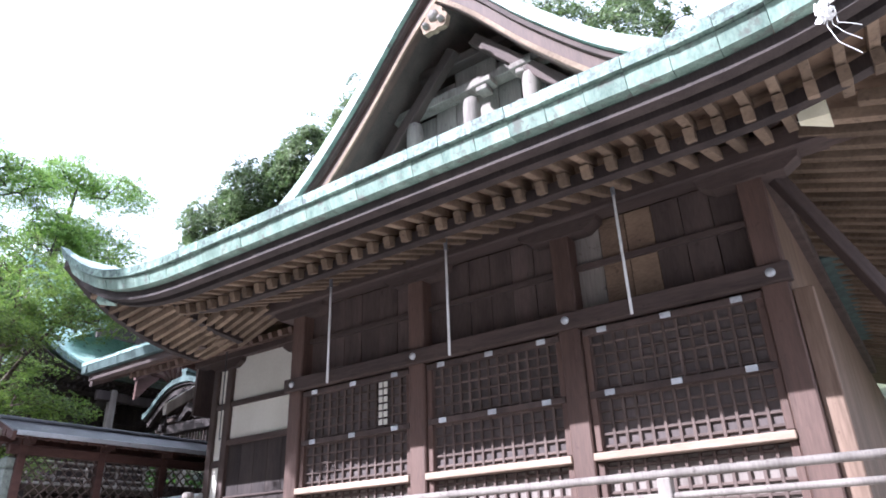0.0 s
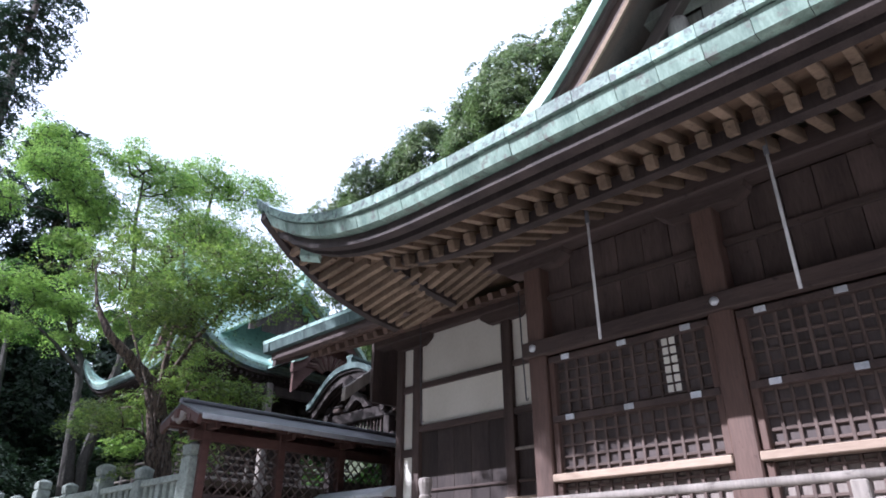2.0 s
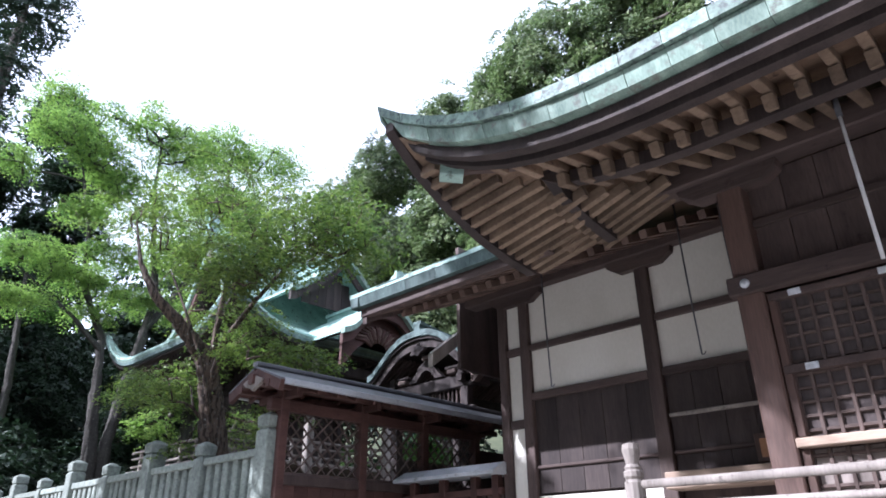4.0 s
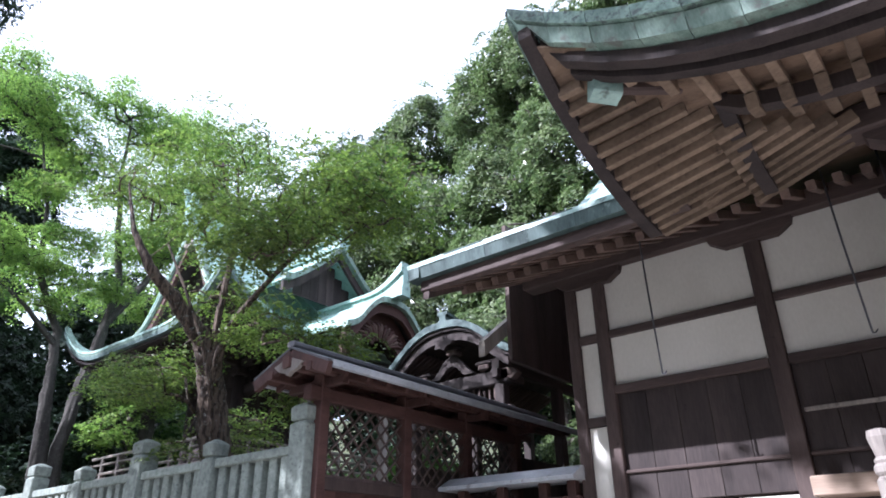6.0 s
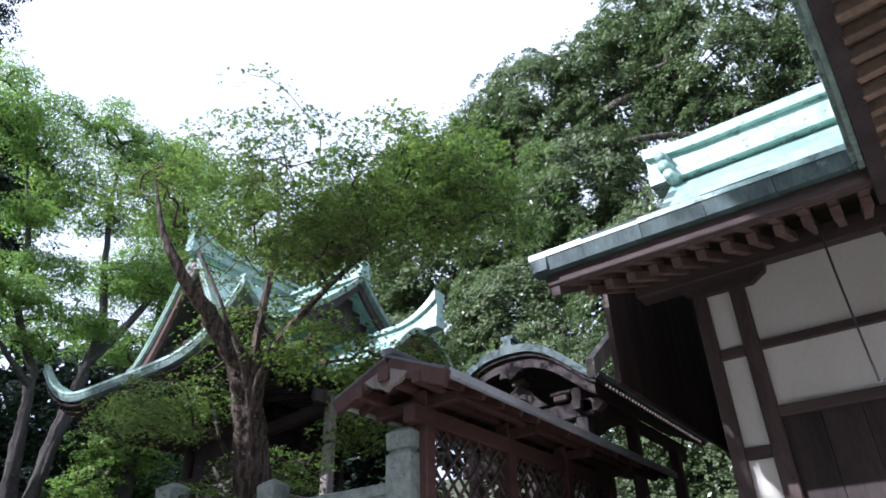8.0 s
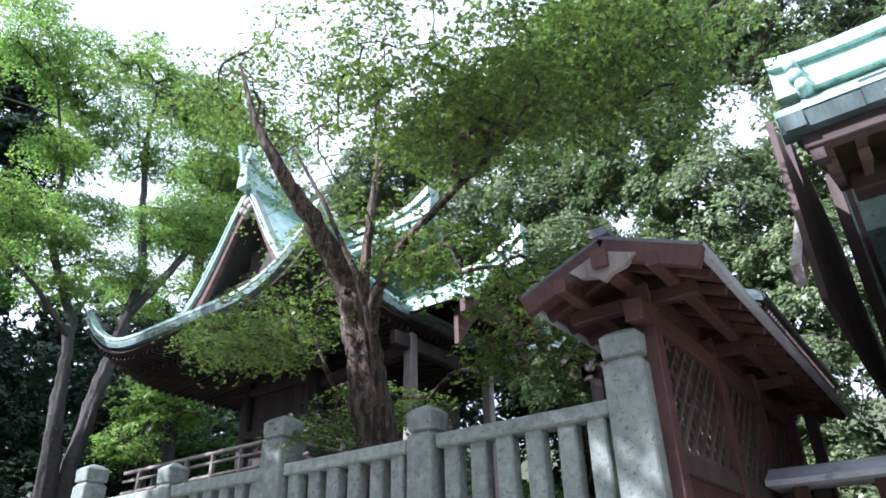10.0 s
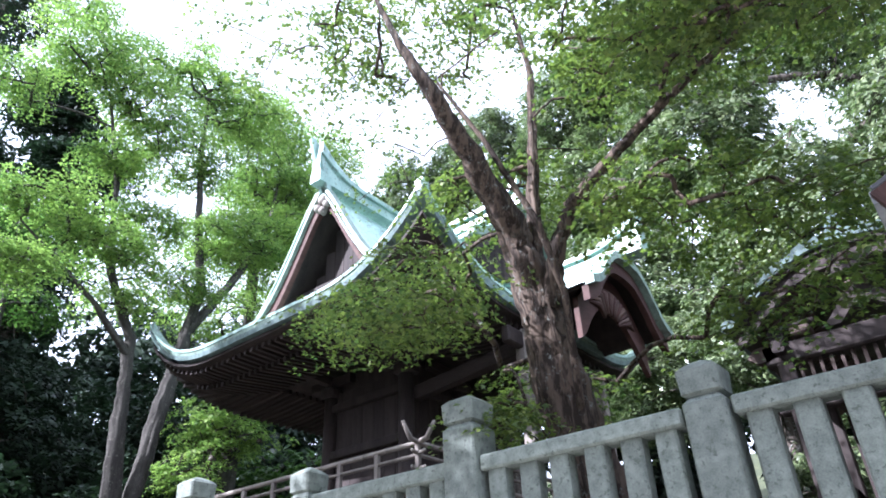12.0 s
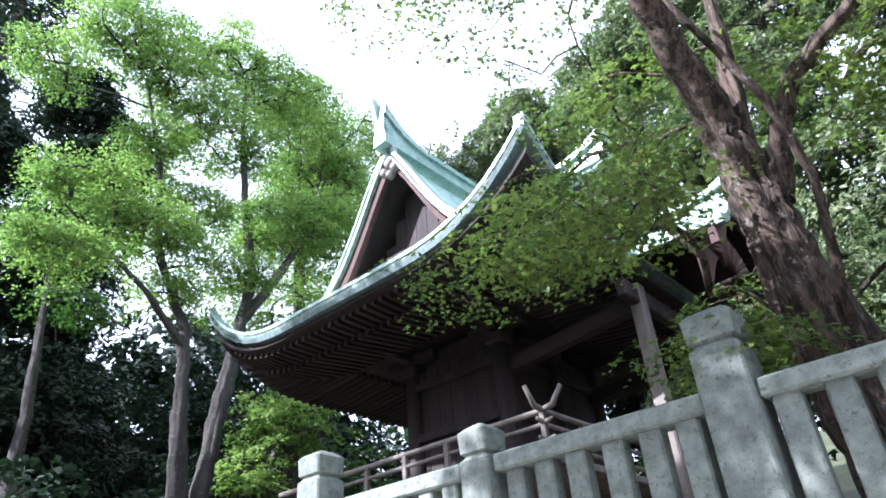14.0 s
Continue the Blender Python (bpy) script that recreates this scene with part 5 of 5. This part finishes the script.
def grow(lines, hearts, rng, twig_r, low):
    """Branches from the stems to every heart, each leaving the nearest wood already grown; thickness by what a branch bears."""
    size = sum(len(q) for q in lines) + len(hearts) * 14
    pos, par, cap = np.zeros((size, 3)), np.full(size, -1), np.zeros(size)
    n = 0
    for pts, radii in lines:
        for i, (p, r) in enumerate(zip(pts, radii)):
            if i >= low * len(pts):
                pos[n], cap[n] = p, r
                n += 1
    first = n
    near = np.array([np.min(np.linalg.norm(pos[:first] - h, axis=1)) for h in hearts])
    chains = []
    for k in np.argsort(near):
        h = hearts[k]
        d = pos[:n] - h
        cost = np.sqrt((d * d).sum(axis=1)) + 0.7 * np.maximum(d[:, 2], 0)
        j = int(np.argmin(cost))
        length = float(np.linalg.norm(d[j]))
        m = max(2, min(12, int(length / 0.28) + 1))
        line = bend(pos[j], h, m, length * 0.09, rng)
        ids, last = [j], j
        for i in range(1, m + 1):
            p = line[i]
            pos[n] = (p.x, p.y, p.z + 0.06 * length * math.sin(math.pi * i / m))
            par[n], last = last, n
            ids.append(n)
            n += 1
        chains.append(ids)
    count = np.zeros(n)
    for ids in chains:
        i = ids[-1]
        while i >= first:
            count[i] += 1
            i = par[i]
    radius = twig_r * np.maximum(count, 0.5) ** 0.43
    return pos, radius, cap, chains, first


def tree(name, label, stems, blobs, leaf, leaf_size, reach, per, seed, bark=None, twigs=0.5, tilt=0.35, slim=0.55, shell=0.1, twig_r=0.012, fine_=1.0, wide=1.0, tall=1.0, lobed=False, knots=0.45, thin=0.10, low=0.3):
    """Tapered stems, branches that fork towards the sprays, and a crown of separate leaves.
    stems: lists of (x, y, z, radius); blobs: centre, half sizes and number of sprays."""
    rng, rs = random.Random(seed), np.random.RandomState(seed)
    bark = bark or M_BARK
    t = thing(name, stems[0][0][0], stems[0][0][1], stems[0][0][2], label, "tree" if name != "shrub" else "shrub")
    lines = []
    for k, s in enumerate(stems):
        fine = []
        for a, b in zip(s, s[1:]):
            fine += [Vector(a).lerp(Vector(b), i / 8) for i in range(8)]
        fine.append(Vector(s[-1]))
        pts = [Vector(q[:3]) + Vector([rng.uniform(-1, 1) * min(q[3] * 0.16, 0.018) for _ in range(3)]) for q in fine]
        lines.append((pts, [q[3] for q in fine]))
        v, f = tube(pts, [q[3] * rng.uniform(0.97, 1.03) for q in fine], 22)
        shaped = []
        for i, q in enumerate(v):
            c, r = pts[i // 22], fine[i // 22][3]
            w = 2 * math.pi * (i % 22) / 22
            ridge = noise.noise(Vector((math.cos(w) * 2.3, math.sin(w) * 2.3, c.z * 0.55 + k * 7))) + 0.5 * noise.noise(Vector((math.cos(w) * 5, math.sin(w) * 5, c.z * 1.3)))
            shaped.append(q + (q - c) * ridge * knots * 1.1 + Vector((noise.noise(q * 4.0), noise.noise(q * 4.0 + Vector((9, 0, 0))), 0)) * r * knots * 0.3)
        v = shaped
        piece("trunk" if k == 0 else "stem", mesh_of("trunk", v, f, bark, True), t)
    tv, tf, leaf_at, leaf_up, reached = [], [], [], [], []
    for blob in blobs:
        at, up, hearts = sprays((*blob[:3], blob[3] * wide, blob[4] * wide, blob[5] * wide * tall, max(4, int(blob[6] * fine_))), reach / fine_ ** 0.4, per / fine_, rs, tilt, shell, thin)
        leaf_at.append(at); leaf_up.append(up)
        reached += [h for h in hearts if rng.random() < twigs]
    if reached:
        pos, radius, cap, chains, first = grow(lines, np.array(reached), rng, twig_r, low)
        for ids in chains:
            top = radius[ids[1]]
            if ids[0] < first:
                top = min(top, cap[ids[0]] * 0.8)
            v, f = tube([pos[i] for i in ids], [min(top, radius[ids[1]])] + [min(top, radius[i]) for i in ids[1:]], 8 if top > 3.5 * twig_r else 4)
            if top > 3.5 * twig_r:
                piece("limb", mesh_of("limb", v, f, bark, True), t)
            else:
                o = len(tv)
                tv.extend(v); tf.extend([tuple(i + o for i in q) for q in f])
    if tv:
        tagged(piece("twig_mass", mesh_of("twig_mass", tv, tf, bark, True), t, "thin twigs"), kind="stuff")
    crown = piece("crown", leaves_mesh("crown", np.concatenate(leaf_at), np.concatenate(leaf_up), leaf_size, leaf, rs, slim, lobed), t, "many separate leaves")
    tagged(crown, kind="stuff")
    return t


# the maple beside the stone fence
tree("maple_tree", "old leaning maple with furrowed trunk beside the stone fence",
     [[(-14.28, 6.1, 1.5, 0.30), (-14.36, 5.95, 2.2, 0.24), (-14.46, 5.75, 2.9, 0.205), (-14.53, 5.62, 3.6, 0.175), (-14.56, 5.5, 4.15, 0.145), (-14.57, 5.32, 4.55, 0.12), (-14.58, 4.85, 5.0, 0.09), (-14.6, 4.4, 5.35, 0.066), (-14.75, 4.15, 5.9, 0.034), (-15.0, 4.05, 6.7, 0.012)],
      [(-14.46, 5.52, 3.9, 0.085), (-14.28, 5.45, 4.35, 0.06), (-14.1, 5.42, 4.65, 0.052), (-13.7, 5.4, 4.9, 0.042), (-13.15, 5.4, 5.2, 0.033), (-12.5, 5.5, 5.6, 0.024), (-11.9, 5.6, 5.9, 0.012)],
      [(-14.53, 5.5, 4.1, 0.08), (-14.45, 5.45, 4.75, 0.055), (-14.38, 5.45, 5.4, 0.045), (-14.32, 5.5, 6.3, 0.03), (-14.4, 5.4, 7.4, 0.012)],
      [(-14.35, 5.6, 3.1, 0.03), (-14.2, 5.3, 3.9, 0.024), (-14.25, 5.15, 4.4, 0.026), (-14.5, 4.9, 5.2, 0.02), (-14.8, 4.7, 5.9, 0.014)]],
     [(-14.6, 5.3, 7.6, 1.0, 0.9, 0.4, 25), (-15.4, 4.9, 7.0, 1.1, 0.9, 0.4, 32), (-16.3, 4.5, 7.3, 0.9, 0.8, 0.4, 24), (-13.8, 4.8, 7.1, 0.8, 0.8, 0.4, 18),
      (-12.2, 5.3, 6.0, 1.0, 0.9, 0.30, 95), (-13.2, 5.0, 5.75, 0.8, 0.9, 0.22, 62), (-11.5, 5.6, 5.7, 0.8, 0.8, 0.28, 62), (-12.4, 4.6, 5.2, 0.8, 0.5, 0.18, 44),
      (-11.8, 5.7, 6.5, 0.5, 0.6, 0.35, 22), (-15.5, 5.0, 4.2, 0.72, 0.6, 0.13, 27), (-16.0, 5.3, 4.3, 0.5, 0.5, 0.12, 13), (-15.15, 4.7, 3.85, 0.42, 0.4, 0.09, 15), (-15.6, 5.7, 4.6, 0.55, 0.5, 0.12, 10),
      (-13.3, 5.6, 4.5, 0.6, 0.6, 0.16, 30), (-12.9, 6.0, 3.7, 0.6, 0.5, 0.2, 24), (-12.6, 5.8, 4.2, 0.7, 0.5, 0.12, 24), (-15.1, 6.5, 3.6, 0.6, 0.6, 0.25, 26), (-14.9, 5.9, 5.4, 0.8, 0.7, 0.2, 26),
      (-16.2, 6.2, 5.4, 0.9, 0.7, 0.2, 8), (-17.2, 6.0, 4.8, 0.6, 0.6, 0.2, 8), (-14.85, 5.2, 3.1, 0.25, 0.2, 0.12, 9), (-15.9, 6.3, 6.7, 0.9, 0.8, 0.3, 9)],
     L_MAPLE, 0.048, 0.36, 84, 11, M_BARK_MAPLE, twigs=0.75, twig_r=0.0035, fine_=2.6, wide=1.25, lobed=True, knots=0.34, thin=0.07, low=0.35)

# light green trees beyond the sanctuary
tree("broadleaf_tree", "tall light green broadleaf tree with two slender forked trunks",
     [[(-25.3, 8.0, 1.0, 0.24), (-25.3, 7.6, 4.6, 0.15), (-25.3, 7.46, 6.3, 0.125), (-25.3, 7.35, 7.6, 0.10), (-25.3, 6.55, 9.1, 0.075), (-25.3, 6.3, 11.0, 0.05), (-25.2, 5.6, 13.2, 0.022)],
      [(-25.4, 8.3, 1.0, 0.24), (-25.3, 8.05, 4.6, 0.16), (-25.3, 8.25, 6.0, 0.14), (-25.3, 8.5, 7.6, 0.125), (-25.3, 8.75, 9.3, 0.10), (-25.2, 8.3, 11.0, 0.08), (-25.1, 8.0, 13.0, 0.05), (-25.0, 7.9, 14.8, 0.02)],
      [(-25.3, 8.6, 8.2, 0.12), (-25.1, 9.6, 10.0, 0.08), (-25.0, 10.2, 11.8, 0.05), (-25.0, 10.4, 13.6, 0.02)],
      [(-25.3, 7.4, 7.2, 0.075), (-25.0, 6.3, 8.0, 0.055), (-24.9, 5.3, 8.6, 0.03), (-24.8, 4.6, 9.0, 0.015)]],
     [(-25.0, 5.0, 13.9, 1.2, 1.3, 0.55, 60), (-25.0, 6.4, 13.3, 1.2, 1.3, 0.6, 60), (-25.2, 7.7, 15.3, 1.1, 1.2, 0.7, 56), (-25.0, 9.0, 14.6, 1.3, 1.2, 0.8, 70), (-25.2, 4.6, 15.3, 0.7, 0.7, 0.5, 22), (-25.0, 7.5, 12.5, 1.3, 1.3, 0.55, 60), (-25.2, 10.1, 13.3, 1.2, 1.1, 0.75, 60),
      (-25.2, 11.2, 13.2, 0.9, 0.9, 0.6, 36), (-24.7, 4.9, 9.5, 1.0, 1.0, 0.30, 46), (-24.7, 4.6, 8.15, 0.9, 0.9, 0.24, 38), (-24.8, 6.3, 9.1, 1.1, 1.1, 0.26, 50), (-25.0, 7.0, 10.2, 1.0, 1.0, 0.26, 42), (-25.0, 8.0, 9.0, 1.0, 1.0, 0.3, 40),
      (-25.0, 9.1, 10.6, 1.2, 1.2, 0.55, 66), (-25.0, 10.2, 11.4, 1.2, 1.1, 0.6, 64), (-25.0, 6.8, 8.2, 0.6, 0.6, 0.16, 16), (-25.0, 6.0, 11.4, 0.8, 0.7, 0.3, 30), (-25.5, 6.1, 15.2, 0.6, 0.6, 0.6, 20), (-25.2, 3.8, 12.4, 0.8, 0.8, 0.35, 22)],
     L_YOUNG, 0.068, 0.58, 150, 23, M_BARK_PALE, twigs=0.6, slim=0.6, twig_r=0.009, fine_=2.0, wide=0.97, tall=1.1, thin=0.07)
tree("broadleaf_tree", "light green broadleaf tree rising over the sanctuary roof",
     [[(-27.5, 11.5, 0.6, 0.25), (-27.3, 11.4, 6, 0.2), (-27.0, 11.3, 9, 0.15), (-27.0, 11.2, 12.5, 0.1), (-27.0, 11.6, 17.2, 0.04)]],
     [(-27, 11.0, 16.9, 1.4, 1.4, 0.9, 85), (-27, 13.4, 17.0, 1.4, 1.5, 0.9, 85), (-27, 11.6, 14.6, 1.6, 1.6, 0.8, 80), (-27, 13.2, 14.2, 1.6, 1.6, 0.8, 80), (-26.5, 10.6, 12.2, 1.7, 1.7, 0.9, 90), (-27, 13, 11.6, 1.9, 1.7, 1.0, 100), (-27, 11, 9.8, 1.9, 1.9, 0.7, 80)],
     L_YOUNG, 0.08, 0.62, 120, 29, M_BARK_PALE, twigs=0.3, slim=0.6, twig_r=0.01, fine_=2.2, thin=0.1)
tree("broadleaf_tree", "low sunlit green tree behind the sanctuary veranda",
     [[(-27, 10.8, 0.4, 0.12), (-26.9, 10.7, 3, 0.1), (-26.8, 10.6, 5, 0.05)]],
     [(-26.8, 10.8, 6.7, 1.2, 1.2, 0.7, 70), (-26.6, 10.0, 5.4, 0.8, 0.8, 0.5, 26), (-26.8, 11.8, 7.6, 1.0, 1.0, 0.6, 40)], L_YOUNG, 0.10, 0.45, 90, 31, twigs=0.4, fine_=2.5, wide=1.1, thin=0.1)
tree("slender_tree", "slender pale trunk in the shade of the grove",
     [[(-29, 6.2, 1.5, 0.16), (-29, 6.12, 5.1, 0.13), (-29, 6.08, 6.8, 0.11), (-29, 5.9, 9.1, 0.07), (-29.1, 5.7, 11.5, 0.03)]],
     [(-29.2, 5.6, 11.3, 1.0, 1.0, 0.6, 30), (-29.0, 6.6, 9.4, 0.9, 0.9, 0.3, 20)], L_SHRUB, 0.11, 0.5, 70, 33, M_BARK_PALE, twigs=0.6, thin=0.1)

# evergreens on the slope
tree("evergreen_tree", "huge dark evergreen with glossy leaves on the slope",
     [[(-17, 25, 1.0, 0.8), (-17, 25, 9, 0.65), (-16.8, 24.9, 15, 0.45), (-16.5, 24.8, 20, 0.2)]],
     [(-19.3, 24.0, 24.6, 3.0, 2.6, 3.2, 160), (-22.6, 24.6, 24.0, 2.4, 2.2, 2.6, 100), (-15.0, 24.5, 24.0, 3.2, 2.8, 3.6, 170), (-21.5, 24.0, 18.4, 2.5, 2.4, 2.8, 120), (-16.8, 22.8, 18, 3.2, 2.6, 2.8, 160), (-10.5, 24.5, 22.5, 3.4, 2.8, 4.2, 180), (-13.5, 24.5, 26.0, 2.8, 2.4, 2.4, 110), (-20.5, 22.5, 13, 3.0, 2.2, 2.6, 130), (-14.5, 22.0, 12.8, 3.2, 2.2, 2.8, 140), (-6.5, 25, 22, 2.6, 2.4, 4.0, 110), (-10, 23, 15, 3.2, 2.4, 2.8, 130), (-5, 23.5, 15.5, 3.0, 2.4, 3.0, 110), (-12, 21.5, 9.5, 3.0, 2.0, 2.4, 110), (-7, 22, 10, 3.0, 2.0, 2.6, 100), (-19, 21.5, 9.5, 3.0, 2.0, 2.4, 100)],
     L_EVER, 0.21, 0.80, 165, 41, fine_=2.0, twigs=0.12, tilt=1.3, slim=0.42, twig_r=0.03, wide=0.95, tall=1.05, shell=0.45, thin=0.16)
tree("evergreen_tree", "rounded evergreen tree farther along the slope",
     [[(-28.5, 26, 2, 0.6), (-28.5, 26, 10, 0.5), (-28.4, 26, 16, 0.3), (-28.4, 26, 20, 0.15)]],
     [(-27.6, 25.5, 24.8, 3.0, 2.8, 2.6, 150), (-33, 26, 24.8, 3.4, 2.8, 2.2, 140), (-38, 26.5, 24.0, 3.4, 2.8, 2.2, 130), (-36, 26, 20, 3.4, 2.6, 2.6, 110), (-26.5, 24.5, 18.4, 2.8, 2.4, 2.5, 120), (-31, 25, 18, 3.2, 2.4, 2.6, 120), (-27, 23.5, 13, 3.0, 2.4, 2.6, 110)],
     L_EVER, 0.23, 0.85, 150, 43, fine_=2.0, twigs=0.12, tilt=1.3, slim=0.42, twig_r=0.03, wide=0.92, shell=0.45, thin=0.16)
tree("evergreen_tree", "glossy leaved evergreen close behind the gates",
     [[(-15.5, 17.6, 0.6, 0.22), (-15.5, 17.4, 4, 0.18), (-15.4, 17.2, 7.5, 0.08)]],
     [(-15.5, 16.8, 7.4, 1.8, 1.2, 1.5, 120), (-13.0, 17.0, 5.8, 1.6, 1.2, 1.4, 100), (-18.0, 17.0, 7.8, 1.8, 1.2, 1.4, 90), (-12.2, 16.7, 3.6, 1.5, 1.1, 1.2, 70), (-14.5, 16.8, 4.2, 1.5, 1.1, 1.2, 60), (-10.2, 17.5, 3.4, 1.6, 1.2, 1.5, 80)],
     L_EVER, 0.12, 0.42, 140, 47, fine_=2.0, twigs=0.3, tilt=1.0, slim=0.45, thin=0.15)
# dark tall conifers and undergrowth
for k, (x, y, h, w, sd) in enumerate(((-41, 5.0, 42, 2.6, 51), (-34, 7.6, 20, 2.2, 53), (-33.5, 3.6, 18, 2.2, 57))):
    blobs = [(x + (j % 2 - 0.5) * 0.8, y + ((j * 7) % 3 - 1) * 0.5, h * 0.2 + j * h * 0.78 / 6, w - 0.14 * j, w - 0.14 * j, h * 0.07, 75) for j in range(7)]
    tree("conifer_tree", "tall dark conifer at the edge of the grove", [[(x, y, 0.2, 0.4), (x, y, h * 0.4, 0.3), (x + 0.1, y, h * 0.75, 0.18), (x, y, h, 0.05)]], blobs, L_DARK, 0.28, 0.8, 85, sd, twigs=0.3, tilt=0.7, slim=0.35, twig_r=0.02)
for k, (x, y, z, s, sd) in enumerate(((-28, 6.2, 2.6, 2.6, 61), (-30, 10, 3.6, 3.2, 63), (-31, 4.5, 3.6, 3.0, 73), (-29, 2.5, 3.0, 2.6, 75), (-33, 8, 6.5, 3.4, 77), (-32, 12.5, 7.0, 3.4, 79), (-24.5, 13.5, 2.4, 2.2, 81), (-25.5, 15.5, 3.0, 2.4, 67), (-30, 15, 5.0, 3.0, 69), (-21.5, 17.5, 3.0, 2.2, 71))):
    tree("shrub", "dense dark green undergrowth on the shaded slope", [[(x, y, 0.2, 0.12), (x, y, z, 0.05)]], [(x, y, z, s, s * 0.9, s * 0.9, 110), (x + 1.2, y - 0.8, z + 1.0, s * 0.7, s * 0.7, s * 0.6, 60)], L_DARK if k < 7 else L_SHRUB, 0.18, 0.55, 75, sd, twigs=0.3)
# unseen tree added south of the path to shade fence, gate and sanctuary
tree("broadleaf_tree", "added shade tree out of view on the open side of the path",
     [[(-16.5, -5.5, 0.0, 0.4), (-16.4, -5.2, 4, 0.32), (-16.0, -4.5, 8, 0.22), (-15.6, -3.8, 11, 0.1)]],
     [(-11.5, -2.7, 11.0, 1.6, 1.6, 1.0, 95), (-17.3, -2.4, 9.2, 1.2, 1.6, 0.8, 80), (-15.7, -2.4, 10.2, 1.3, 1.5, 0.45, 75), (-18.6, -2.4, 8.6, 1.8, 1.6, 0.8, 90), (-23, -3.2, 12.2, 2.2, 2.0, 1.0, 80), (-26, -3.4, 13.4, 2.2, 2.0, 1.0, 70)],
     L_SHRUB, 0.16, 0.5, 80, 83, twigs=0.4)
# grove added out of view along the precinct's open side, blocking low sky light
for k, (x, y, h, sd) in enumerate(((-30, -17, 16, 91), (-22, -19, 17, 92), (-14, -20, 17, 93), (-6, -19, 16, 94), (2, -18, 16, 95), (10, -15, 16, 96), (15, -6, 15, 97))):
    blobs = [(x + dx, y + dy, h * f, 3.8, 2.6, 2.6, 80) for dx, dy, f in ((0, 0, 0.86), (-2.4, 0.5, 0.66), (2.4, -0.4, 0.62), (0, 0.6, 0.42), (-2, 0.4, 0.22), (2.4, 0.4, 0.2))]
    tree("evergreen_tree", "added unseen evergreen that blocks low sky light", [[(x, y, 0, 0.35), (x, y, h * 0.5, 0.28), (x, y, h * 0.9, 0.1)]], blobs, L_DARK, 0.42, 1.0, 45, sd, twigs=0.1, tilt=0.9, slim=0.5)
# far woods that close the view between the trunks
for k, (x, y, h, sd) in enumerate(((-45, -4, 13, 101), (-44, 3, 14, 102), (-45, 10, 16, 103), (-44, 17, 17, 104), (-42, 24, 18, 105), (-35, 30, 18, 106), (-26, 33, 19, 107), (-17, 33, 18, 108), (-8, 33, 18, 109))):
    blobs = [(x + dx, y + dy, 1 + h * f, 3.8, 3.8, 3.0, 75) for dx, dy, f in ((0, 0, 0.85), (0.5, -2, 0.6), (0.5, 2, 0.55), (1.5, 0, 0.35), (1.5, -2, 0.15), (1.5, 2, 0.15))]
    tree("evergreen_tree", "dark evergreen in the far wood behind the precinct", [[(x, y, 0, 0.4), (x, y, h * 0.5, 0.3), (x, y, h * 0.9, 0.1)]], blobs, L_DARK, 0.5, 1.3, 52, sd, twigs=0.0, tilt=0.9, slim=0.5)
